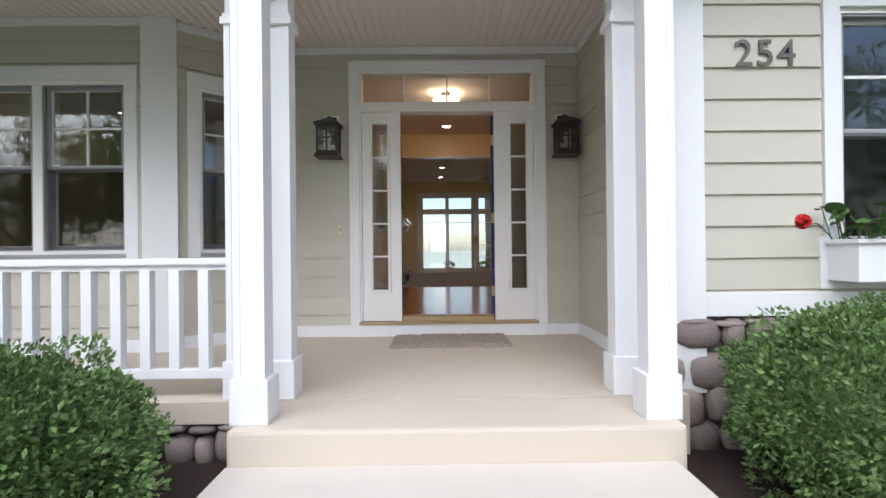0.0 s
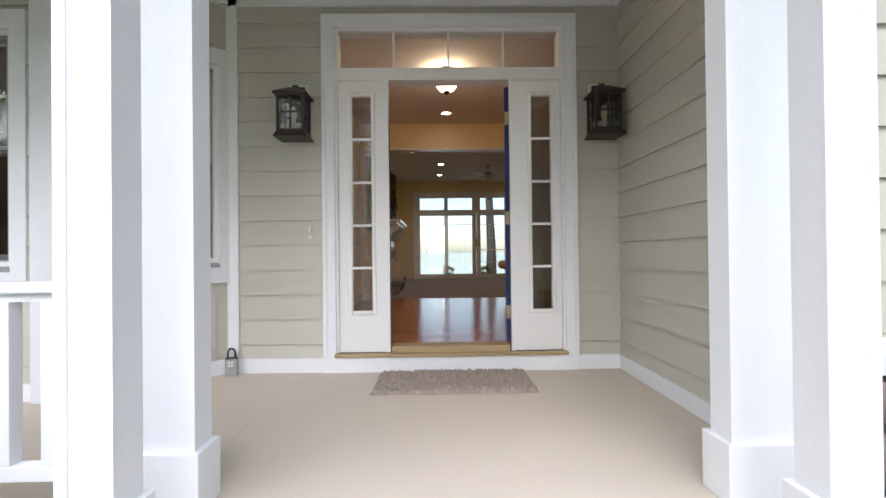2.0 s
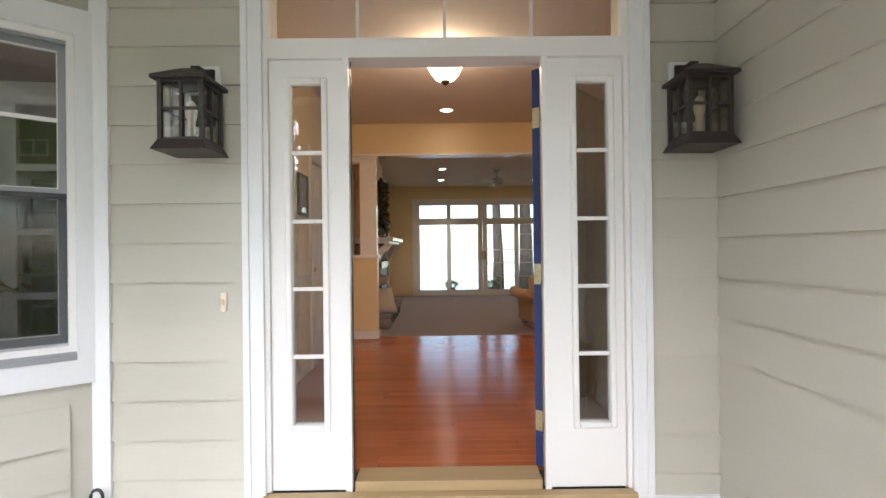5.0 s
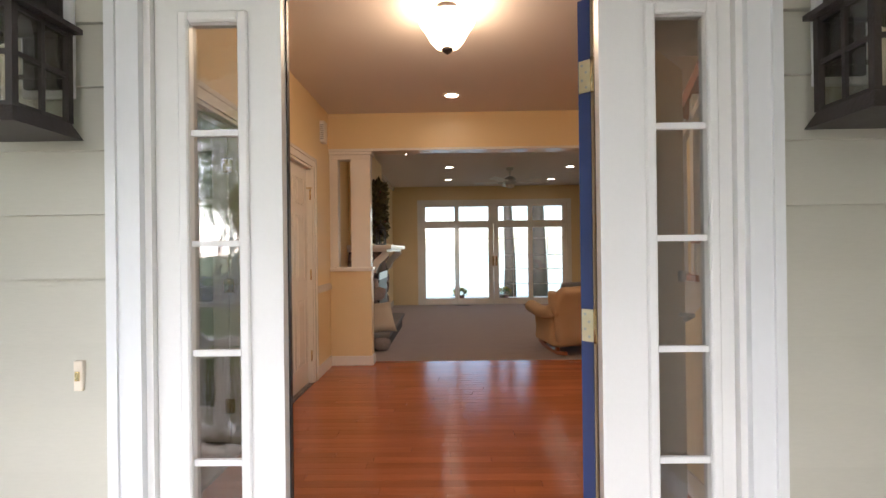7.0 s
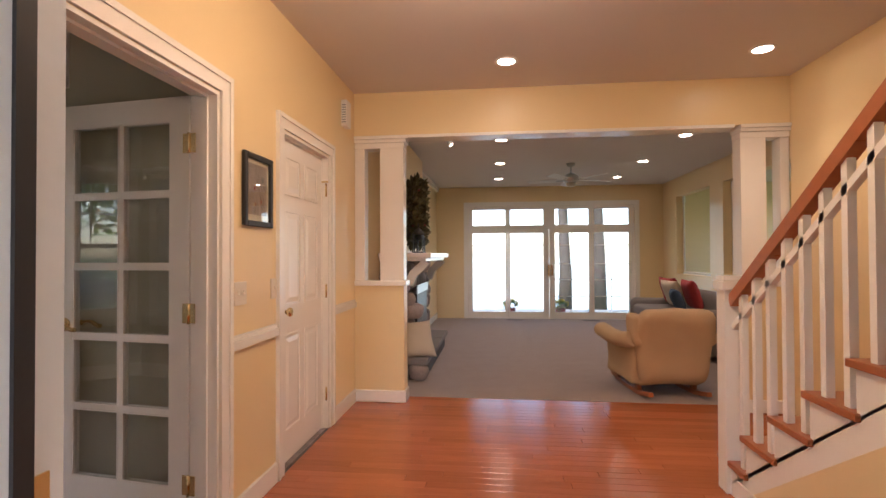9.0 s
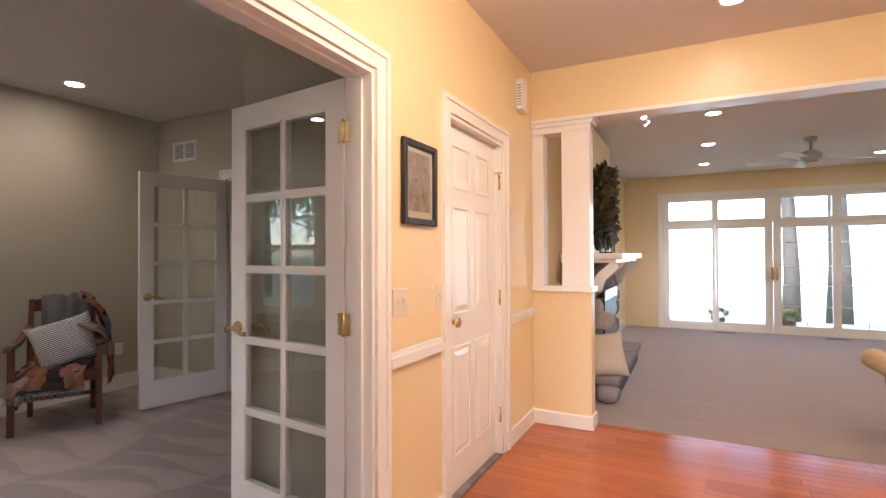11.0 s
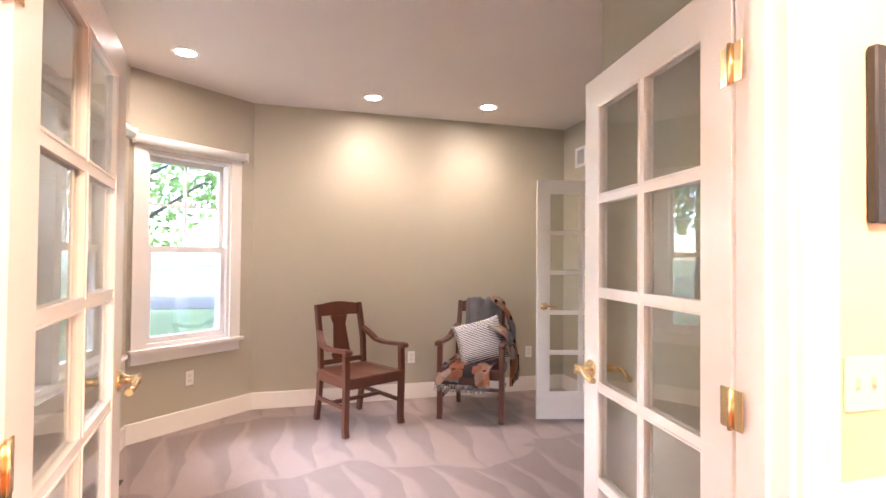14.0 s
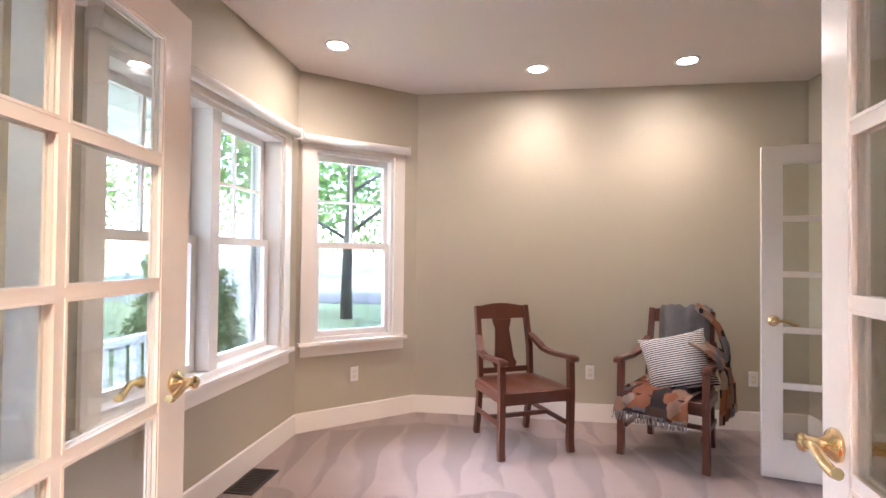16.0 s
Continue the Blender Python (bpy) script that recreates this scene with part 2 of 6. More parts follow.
ARTP = surf("abstract_print", (0.60, 0.47, 0.42), 0.6, 0.1, 16, 34, 0, tint=(0.01, 0.004, 0.006), stretch=(1, 1.3, 0.55))
MATTE = surf("cream_mount", (0.72, 0.62, 0.48), 0.8, 0.02)
WATER = surf("lake_water", (0.20, 0.24, 0.27), 0.12, 0.1, 0.3, 3, 0.2)
DECK = surf("deck_boards", (0.45, 0.42, 0.38), 0.8, 0.15, 3, 60, 0.2)
WREATH = leafy("wreath_leaf", (0.05, 0.05, 0.02), (0.17, 0.14, 0.07))
BERRY = surf("berry", (0.25, 0.02, 0.02), 0.4, 0.2)
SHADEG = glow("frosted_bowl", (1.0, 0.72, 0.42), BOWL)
LAMPG = glow("downlight_lens", (1.0, 0.80, 0.58), LENS)
GLASS = clear("window_glass", (0.95, 0.97, 0.96), 0.09)
DARKGLASS = clear("outer_window_glass", (0.82, 0.84, 0.83), 0.11, 0.12)
SIDEGLASS = clear("sidelight_glass", (0.80, 0.81, 0.80), 0.15, 0.05)
SCREEN = clear("insect_screen", (0.72, 0.72, 0.72), 0.0)
CLAD = surf("grey_sash_cladding", (0.30, 0.31, 0.32), 0.45, 0.05, 4, 80, 0.03)
SEEDY = clear("lantern_glass", (0.9, 0.89, 0.84), 0.06, 0.6)
TREAD = surf("stair_tread_cherry", (0.40, 0.13, 0.05), 0.3, 0.15, 5, 60, 0.03, stretch=(0.6, 6, 6))

# ---- building helpers ----
FACES = [(0, 1, 2, 3), (4, 7, 6, 5), (0, 4, 5, 1), (1, 5, 6, 2), (2, 6, 7, 3), (3, 7, 4, 0)]


def hexa(bm, pts):
    vs = [bm.verts.new(p) for p in pts]
    return [bm.faces.new([vs[i] for i in f]) for f in FACES]


def box(bm, x0, x1, y0, y1, z0, z1):
    return hexa(bm, [(x0, y0, z0), (x1, y0, z0), (x1, y1, z0), (x0, y1, z0), (x0, y0, z1), (x1, y0, z1), (x1, y1, z1), (x0, y1, z1)])


def boxes(*bs, bev=0.0):
    bm = bmesh.new()
    for b in bs:
        box(bm, *b)
    if bev:
        bmesh.ops.bevel(bm, geom=bm.edges[:], offset=bev, segments=2, affect='EDGES', profile=0.6)
    return bm


def tube(bm, pts, r, n=8, r2=None):
    """A bent round bar through pts, with radius r (tapering to r2)."""
    pts = [Vector(p) for p in pts]
    rings = []
    for i, p in enumerate(pts):
        d = (pts[min(i + 1, len(pts) - 1)] - pts[max(i - 1, 0)]).normalized()
        a = d.cross(Vector((0, 0, 1)) if abs(d.z) < 0.9 else Vector((1, 0, 0))).normalized()
        b = d.cross(a)
        rr = r if r2 is None else r + (r2 - r) * i / (len(pts) - 1)
        rings.append([bm.verts.new(p + rr * (a * math.cos(2 * math.pi * k / n) + b * math.sin(2 * math.pi * k / n))) for k in range(n)])
    for q, w in zip(rings, rings[1:]):
        for k in range(n):
            f = bm.faces.new([q[k], q[(k + 1) % n], w[(k + 1) % n], w[k]]); f.smooth = True
    bm.faces.new(rings[0][::-1]); bm.faces.new(rings[-1])
    return bm


def lathe(prof, n=24, c=(0, 0, 0)):
    """A turned shape: prof is rows of (radius, z)."""
    bm = bmesh.new()
    rings = [[bm.verts.new((c[0] + r * math.cos(2 * math.pi * k / n), c[1] + r * math.sin(2 * math.pi * k / n), c[2] + z)) for k in range(n)] for r, z in prof]
    for q, w in zip(rings, rings[1:]):
        for k in range(n):
            f = bm.faces.new([q[k], q[(k + 1) % n], w[(k + 1) % n], w[k]]); f.smooth = True
    bm.faces.new(rings[0][::-1]); bm.faces.new(rings[-1])
    return bm


def done(name, bm, mats, smooth=False):
    bmesh.ops.recalc_face_normals(bm, faces=bm.faces[:])
    me = bpy.data.meshes.new(name)
    if smooth:
        for f in bm.faces: f.smooth = True
    bm.to_mesh(me); bm.free()
    for m in (mats if isinstance(mats, (list, tuple)) else [mats]):
        me.materials.append(m)
    return me


def part(name, bm, material, parent, label="", m=None, smooth=False):
    ob = new(name, done(name, bm, material, smooth))
    ob.parent = parent
    if m is not None: ob.matrix_basis = m
    return tagged(ob, label)


def thing(name, label, category, m=None, group="", kind=""):
    ob = new(name)
    ob.empty_display_size = 0.1
    if m is not None: ob.matrix_basis = m
    return tagged(ob, label, category, group, kind)


def solid(name, bm, material, label, category, m=None, group="", kind="", smooth=False):
    ob = new(name, done(name, bm, material, smooth))
    if m is not None: ob.matrix_basis = m
    return tagged(ob, label, category, group, kind)


def cells(u0, u1, z0, z1, holes):
    """The rectangle less its holes, as columns of rectangles."""
    us = sorted({u0, u1, *(min(max(h[i], u0), u1) for h in holes for i in (0, 1))})
    res = []
    for a, b in zip(us, us[1:]):
        z = z0
        for h in sorted((h for h in holes if h[0] < (a + b) / 2 < h[1]), key=lambda h: h[2]):
            if h[2] > z + 1e-4: res.append((a, b, z, h[2]))
            z = max(z, h[3])
        if z1 > z + 1e-4: res.append((a, b, z, z1))
    return res


def plane_of(p, q):
    """Local axes of an upright wall from p to q: a map (u, v, z), v to the right of the way from p to q."""
    d = Vector((q[0] - p[0], q[1] - p[1])); length = d.length; d.normalize()
    n = Vector((d.y, -d.x))
    return lambda u, v, z: (p[0] + u * d.x + v * n.x, p[1] + u * d.y + v * n.y, z), length


def lbox(bm, at, u0, u1, v0, v1, z0, z1):
    return hexa(bm, [at(u0, v0, z0), at(u1, v0, z0), at(u1, v1, z0), at(u0, v1, z0), at(u0, v0, z1), at(u1, v0, z1), at(u1, v1, z1), at(u0, v1, z1)])


def wall(name, p, q, th, z0, z1, holes, right, left, label):
    """A wall from p to q; its thickness goes to the right of the way. Materials: of its right and of its left face."""
    at, length = plane_of(p, q)
    bm = bmesh.new()
    for a, b, c, d in cells(0, length, z0, z1, holes):
        fs = lbox(bm, at, a, b, 0, th, c, d)
        fs[4].material_index = 1
    return solid(name, bm, [left, right], label, "wall", kind="structure")


def siding(parent, p, q, z0, z1, holes, off=0.0, step=0.189):
    """Lap boards on the right-hand side of the way from p to q, each a piece of its own."""
    at, length = plane_of(p, q)
    k = math.floor((z0 - 0.042) / step)
    while 0.042 + k * step < z1 - 0.01:
        a, b = max(z0, 0.042 + k * step), min(z1, 0.042 + (k + 1) * step)
        hs = [h for h in holes if h[2] < b - 0.01 and h[3] > a + 0.01]
        u = 0.0
        spans = []
        for h in sorted(hs):
            if h[0] > u + 0.01: spans.append((u, h[0]))
            u = max(u, h[1])
        if length > u + 0.01: spans.append((u, length))
        for s, e in spans:
            bm = bmesh.new()
            o = off
            hexa(bm, [at(s, o, a), at(e, o, a), at(e, o + 0.021, a), at(s, o + 0.021, a), at(s, o, b), at(e, o, b), at(e, o + 0.004, b), at(s, o + 0.004, b)])
            part("siding_board", bm, SIDING, parent)
        k += 1


def strip(name, p, q, v, thick, z0, z1, material, label, gaps=(), bev=0.006):
    """A straight run of trim along a wall, broken at gaps."""
    at, length = plane_of(p, q)
    bm = bmesh.new()
    u = 0
    for g in [*sorted(gaps), (length, length)]:
        if g[0] > u + 0.005:
            f = lbox(bm, at, u, g[0], v, v + thick, z0, z1)
            top = [e for e in f[1].edges]
            bmesh.ops.bevel(bm, geom=top, offset=bev, segments=2, affect='EDGES')
        u = max(u, g[1])
    return solid(name, bm, material, label, "trim", kind="structure")

# ---- the ground ----
GZ = -0.56
bm = bmesh.new(); box(bm, -900, 900, -900, 12, GZ - 0.3, GZ)
solid("ground", bm, GRASS, "mown green lawn in front of the house", "ground", kind="structure")
solid("lawn_behind", boxes((-900, 900, 12, 21.5, GZ - 0.3, GZ)), GRASS, "grass behind the house going down to a lake", "ground", kind="structure")
solid("lake_water", boxes((-900, 900, 21.5, 1500, GZ - 0.6, GZ - 0.25)), WATER, "wide pale lake behind the house", "water", kind="structure")
solid("mulch_bed", boxes((-6, -1.13, 0.5, 2.9, GZ, GZ + 0.045), (1.03, 5, 0.5, 2.9, GZ, GZ + 0.045)), MULCH, "dark brown mulch bed along the porch", "mulch", kind="structure")
walkway = thing("front_walk", "pale concrete front walk in broad slabs", "walkway", kind="structure")
for y0, y1, top in ((-0.35, 2.268, -0.34), (-2.6, -0.362, -0.342), (-4.9, -2.612, -0.344)):
    part("concrete_slab", boxes((-1.12, 1.02, y0, y1, GZ, top), bev=0.008), WALKC, walkway)
solid("road", boxes((-200, 200, -17, -10, GZ, GZ + 0.02)), ASPHALT, "grey asphalt street", "road", kind="structure")
solid("driveway", boxes((-26, -20, -10, 6, GZ, GZ + 0.02)), ASPHALT, "asphalt driveway", "road", kind="structure")

# porch slab with its rounded front edge
bm = boxes((-1.12, 1.075, 2.27, 2.75, -0.56, -0.175), bev=0.02)
box(bm, -5.6, -1.122, 2.74, 4.85, -0.30, -0.176); box(bm, -1.12, 1.33, 2.752, 4.85, -0.56, -0.175)
solid("porch_floor", bm, CONCRETE, "cream painted concrete porch floor with a broad step", "porch", kind="structure")

# ---- house walls ----
H = 2.745
front = wall("wall_front", (-1.62, 5.0), (2.35, 5.0), 0.14, -0.18, 2.95, [(0.72, 2.52, -0.18, 2.49)], SIDING, YELLOW, "front wall with cream lap siding and a white-framed entrance")
siding(front, (-1.62, 4.86), (1.32, 4.86), -0.06, 2.63, [(0.655, 2.597, -1, 2.55)])
side = solid("wall_porch_side", boxes((1.315, 1.45, 2.87, 4.86, -0.4, 2.95)), OUTTRIM, "side wall of the porch with cream lap siding", "wall", kind="structure")
siding(side, (1.315, 4.845), (1.315, 2.99), -0.06, 2.63, [], 0.0)
num = wall("wall_street", (1.452, 2.98), (5.5, 2.98), 0.12, 0.30, 3.2, [(0.845, 1.945, 0.62, 2.10)], SIDING, CEIL, "street wall with cream lap siding and a window")
siding(num, (1.452, 2.86), (5.5, 2.86), 0.40, 3.1, [(0, 0.026, -1, 9), (0.735, 2.055, 0.47, 2.23)])
solid("skirt_board", boxes((1.34, 5.5, 2.835, 2.868, 0.262, 0.40), bev=0.004), OUTTRIM, "white wood-grain skirt board above the stone base", "trim", kind="structure")
solid("corner_board", boxes((1.20, 1.478, 2.832, 2.866, -0.19, 3.1), (1.285, 1.313, 2.868, 2.99, -0.175, 2.7), bev=0.004), OUTTRIM, "white corner board of the house", "trim", kind="structure")
# room behind the street wall, closed and dark
solid("wall_side_room", boxes((5.4, 5.5, 2.99, 5.0, -0.2, 2.95), (2.37, 5.4, 4.9, 5.0, -0.2, 2.95), (1.46, 5.4, 2.99, 4.9, -0.2, -0.1), (1.46, 5.4, 2.99, 4.9, 2.8, 2.95)), CEIL, "plain walls of the room behind the street window", "wall", kind="structure")
# porch base trim and frieze
strip("base_trim", (-1.69, 4.86), (1.335, 4.86), 0, 0.02, -0.175, -0.062, OUTTRIM, "white base board along the porch wall", [(0.725, 2.667)])
strip("base_trim_side", (1.315, 4.84), (1.315, 2.99), 0, 0.02, -0.175, -0.062, OUTTRIM, "white base board along the porch side wall")
strip("frieze_trim", (-1.69, 4.86), (1.335, 4.86), 0, 0.03, 2.63, 2.70, OUTTRIM, "white frieze board under the porch ceiling")
strip("frieze_trim_side", (1.315, 4.828), (1.315, 2.60), 0, 0.03, 2.63, 2.70, OUTTRIM, "white frieze board under the porch ceiling")
# porch ceiling of narrow beaded boards in one mesh
bm = bmesh.new()
x = -5.7
while x < 1.33:
    ye = 4.85 if x > -1.70 else 4.19 if x < -2.5 else 4.19 + (x + 2.5) * 0.82
    box(bm, x, x + 0.072, 2.36, ye, 2.702, 2.73); x += 0.08
box(bm, -1.69, 1.315, 2.2, 4.86, 2.712, 2.80); box(bm, -5.7, -1.69, 2.2, 4.19, 2.712, 2.80)
solid("porch_ceiling", bm, CEIL, "beaded board porch ceiling in pale grey paint", "ceiling", kind="structure")
solid("porch_beam", boxes((-5.7, 1.40, 2.36, 2.60, 2.42, 2.70), (-5.7, 1.40, 2.60, 2.90, 2.50, 2.70)), OUTTRIM, "white beam over the porch columns", "beam", kind="structure")
solid("porch_roof", boxes((-5.9, 5.8, 1.9, 5.4, 2.95, 3.25)), ASPHALT, "dark shingled porch roof edge", "roof", kind="structure")

# ---- bay of the study ----
BAY = [(-5.36, 5.09), (-4.62, 4.2), (-2.49, 4.2), (-1.69, 4.86)]
INB = [(-5.23, 5.20), (-4.55, 4.42), (-2.58, 4.42), (-1.86, 5.02)]


def bay_wall(name, po, qo, pi, qi, holes, label):
    """Outer face po-qo, inner face pi-qi; holes along the outer face go straight through."""
    at, length = plane_of(po, qo)
    d = Vector((qo[0] - po[0], qo[1] - po[1])).normalized()
    s, e = Vector((pi[0] - po[0], pi[1] - po[1])).dot(d), Vector((qi[0] - po[0], qi[1] - po[1])).dot(d)
    th = abs((pi[0] - po[0]) * d.y - (pi[1] - po[1]) * d.x)
    bm = bmesh.new()
    for a, b, c, f in cells(0, length, -0.18, 2.95, holes):
        ia, ib = (s if a == 0 else a), (e if b == length else b)
        fs = hexa(bm, [at(a, 0, c), at(b, 0, c), at(ib, -th, c), at(ia, -th, c), at(a, 0, f), at(b, 0, f), at(ib, -th, f), at(ia, -th, f)])
        fs[4].material_index = 1
        for fc in (fs[0], fs[1], fs[3], fs[5]): fc.material_index = 2
    ob = solid(name, bm, [SIDING, GREEN, TRIM], label, "wall", kind="structure")
    siding(ob, po, qo, -0.06, 2.63, [(h[0] - 0.10, h[1] + 0.10, h[2] - 0.15, h[3] + 0.12) for h in holes] + [(0, 0.11, -1, 9), (length - 0.11, length, -1, 9)])
    return at, th


def sash_window(name, at, u0, u1, z0, z1, depth, units, label, mull=0.10, shade=True, grid=2, inside=True):
    """Double-hung window: casing outside and inside, sill, and for each unit two sashes with panes."""
    w = thing(name, label, "window", kind="structure")
    bm = bmesh.new()
    for a in ((u0 - 0.10, u0, z0 - 0.15, z1 + 0.12), (u1, u1 + 0.10, z0 - 0.15, z1 + 0.12), (u0, u1, z1, z1 + 0.12), (u0, u1, z0 - 0.15, z0 - 0.035)):
        lbox(bm, at, a[0], a[1], 0.0, 0.028, a[2], a[3])
    part("outer_casing", bm, OUTTRIM, w)
    bm = bmesh.new(); hexa(bm, [at(u0, 0, z0 - 0.035), at(u1, 0, z0 - 0.035), at(u1, 0.034, z0 - 0.035), at(u0, 0.034, z0 - 0.035), at(u0, 0, z0), at(u1, 0, z0), at(u1, 0.034, z0 - 0.015), at(u0, 0.034, z0 - 0.015)])
    part("outer_sill", bm, CLAD, w, "grey sloping outer sill")
    n = len(units)
    bm = bmesh.new()
    for a, b in ((u0, u0 + 0.03), (u1 - 0.03, u1)):
        lbox(bm, at, a, b, -depth + 0.002, -0.002, z0, z1)
    lbox(bm, at, u0 + 0.03, u1 - 0.03, -depth + 0.002, -0.002, z1 - 0.03, z1); lbox(bm, at, u0 + 0.03, u1 - 0.03, -depth + 0.002, -0.002, z0, z0 + 0.03)
    for (a, b), (c, d) in zip(units, units[1:]):
        lbox(bm, at, b, c, -depth + 0.01, -0.01, z0 + 0.03, z1 - 0.03)
    part("window_frame", bm, PAINT, w)
    bm = bmesh.new()
    for a, b in units:
        for q in ((a + 0.001, a + 0.014, z0 + 0.031, z1 - 0.031), (b - 0.014, b - 0.001, z0 + 0.031, z1 - 0.031), (a + 0.014, b - 0.014, z1 - 0.044, z1 - 0.031)):
            lbox(bm, at, q[0], q[1], -0.040, -0.012, q[2], q[3])
    part("jamb_liner", bm, CLAD, w, "grey outer jamb liner")
    zm = z0 + 0.50 * (z1 - z0)
    for a, b in units:
        a, b = a + 0.01, b - 0.01
        for lo, hi, v, g in ((z0 + 0.03, zm + 0.02, -0.115, 0), (zm - 0.02, z1 - 0.03, -0.075, grid)):
            bm = bmesh.new()
            s = 0.045
            for q in ((a, a + s, lo, hi), (b - s, b, lo, hi), (a + s, b - s, lo, lo + s), (a + s, b - s, hi - s, hi)):
                lbox(bm, at, q[0], q[1], v - 0.02, v + 0.018, q[2], q[3])
            if g:
                m = (a + b) / 2; k = (lo + hi) / 2
                lbox(bm, at, m - 0.009, m + 0.009, v - 0.012, v + 0.012, lo + s, hi - s)
                lbox(bm, at, a + s, m - 0.009, v - 0.012, v + 0.012, k - 0.009, k + 0.009); lbox(bm, at, m + 0.009, b - s, v - 0.012, v + 0.012, k - 0.009, k + 0.009)
            sash = part("sash", bm, PAINT, w)
            bm = bmesh.new()
            for q in ((a - 0.008, a + s - 0.004, lo, hi), (b - s + 0.004, b + 0.008, lo, hi), (a + s - 0.004, b - s + 0.004, lo, lo + s - 0.004), (a + s - 0.004, b - s + 0.004, hi - s + 0.004, hi)):
                lbox(bm, at, q[0], q[1], v + 0.0185, v + 0.025, q[2], q[3])
            part("sash_cladding", bm, CLAD, sash, "grey outer cladding")
            if not g:
                bm = bmesh.new(); lbox(bm, at, a + 0.004, b - 0.004, -0.046, -0.044, lo + 0.01, hi - 0.02)
                scr = part("insect_screen", bm, SCREEN, w, "fine dark insect screen"); scr.visible_shadow = False
            bm = bmesh.new(); lbox(bm, at, a + s - 0.005, b - s + 0.005, v - 0.003, v + 0.003, lo + s - 0.005, hi - s + 0.005)
            pane = part("pane", bm, DARKGLASS, sash); pane.visible_shadow = False
    if inside:
        bm = bmesh.new()
        for a in ((u0 - 0.09, u0 + 0.005, z0, z1), (u1 - 0.005, u1 + 0.09, z0, z1), (u0 - 0.09, u1 + 0.09, z1, z1 + 0.09)):
            lbox(bm, at, a[0], a[1], -depth - 0.02, -depth, a[2], a[3])
        part("inner_casing", bm, TRIM, w)
        bm = bmesh.new()
        lbox(bm, at, u0 - 0.11, u1 + 0.11, -depth - 0.055, -depth, z0 - 0.025, z0); lbox(bm, at, u0 - 0.09, u1 + 0.09, -depth - 0.018, -depth, z0 - 0.11, z0 - 0.025)
        part("window_sill", bm, TRIM, w)
        if shade:
            p, q = at(u0 - 0.10, -depth - 0.055, z1 + 0.06), at(u1 + 0.10, -depth - 0.055, z1 + 0.06)
            r = thing("roller_shade", "white roller shade rolled up above the window", "blind")
            part("shade_roll", tube(bmesh.new(), [p, q], 0.033, 16), PAINT, r)
            for uu in (u0 - 0.106, u1 + 0.10):
                bm = bmesh.new(); lbox(bm, at, uu, uu + 0.006, -depth - 0.09, -depth - 0.02, z1 + 0.02, z1 + 0.10)
                part("bracket", bm, PAINT, r)
    return w


ZW0, ZW1 = 0.67, 2.16
at, th = bay_wall("wall_bay_front", BAY[1], BAY[2], INB[1], INB[2], [(0.30, 1.85, ZW0, ZW1)], "front wall of the bay with cream siding and a pair of windows")
sash_window("window_1", at, 0.30, 1.85, ZW0, ZW1, th, [(0.33, 1.035), (1.115, 1.82)], "pair of white double-hung windows with divided upper sashes")
LA = math.dist(BAY[2], BAY[3]); LB = math.dist(BAY[0], BAY[1])
at, th = bay_wall("wall_bay_right", BAY[2], BAY[3], INB[2], INB[3], [(0.31, 0.955, ZW0, ZW1)], "angled wall of the bay beside the entrance")
sash_window("window_2", at, 0.31, 0.955, ZW0, ZW1, th, [(0.32, 0.945)], "narrow white double-hung window in the angled bay wall")
at, th = bay_wall("wall_bay_left", BAY[0], BAY[1], INB[0], INB[1], [(0.215, 0.905, ZW0, ZW1)], "angled wall at the far end of the bay")
sash_window("window_3", at, 0.215, 0.905, ZW0, ZW1, th, [(0.225, 0.895)], "narrow white double-hung window with a divided upper sash")
at = lambda u, v, z: (1.452 + u, 2.86 - v, z)
sash_window("window_4", at, 0.845, 1.945, 0.62, 2.10, 0.12, [(0.875, 1.915)], "dark double-hung window over a flower box", inside=False)
# white corner boards at the folds of the bay
for c in ((BAY[2], 41 / 2), (BAY[1], -20)):
    (x, y), a = c
    bm = boxes((-0.135, 0.135, -0.035, 0.05, -0.175, 2.70))
    solid("bay_corner_board", bm, OUTTRIM, "white corner board at a fold of the bay", "trim", pose(x, y, 0, 0, 0, a), kind="structure")
solid("entry_corner_board", boxes((-1.70, -1.615, 4.83, 4.875, -0.175, 2.70)), OUTTRIM, "white corner board where bay and porch wall meet", "trim", kind="structure")
strip("bay_frieze", BAY[1], BAY[2], 0, 0.03, 2.63, 2.70, OUTTRIM, "white frieze board round the bay")
strip("bay_frieze_side", BAY[2], BAY[3], 0, 0.03, 2.63, 2.70, OUTTRIM, "white frieze board round the bay")
strip("bay_base_trim", BAY[1], BAY[2], 0, 0.02, -0.175, -0.062, OUTTRIM, "white base board round the bay")
strip("bay_base_trim_side", BAY[2], BAY[3], 0, 0.02, -0.175, -0.062, OUTTRIM, "white base board round the bay")

# ---- study and foyer walls ----
lw = wall("wall_foyer_left", (-1.29, 5.0), (-1.29, 8.76), -0.12, 0, 2.95, [(0.19, 1.61, -1, 2.05), (2.29, 3.09, -1, 2.05)], GREEN, YELLOW, "pale yellow foyer wall with a wide double doorway")
wall("wall_living_left", (-1.29, 8.76), (-1.29, 14.68), -0.12, 0, 2.95, [], YELLOW, YELLOW, "pale yellow living room wall")
wall("wall_study_far", (-5.35, 5.12), (-5.35, 8.42), 0.12, 0, 2.95, [], GREEN, SIDING, "sage green study wall")
wall("wall_study_back", (-5.23, 8.30), (-2.16, 8.30), -0.12, 0, 2.95, [(1.06, 1.84, -1, 2.05)], GREEN, GREEN, "sage green study wall with a doorway")
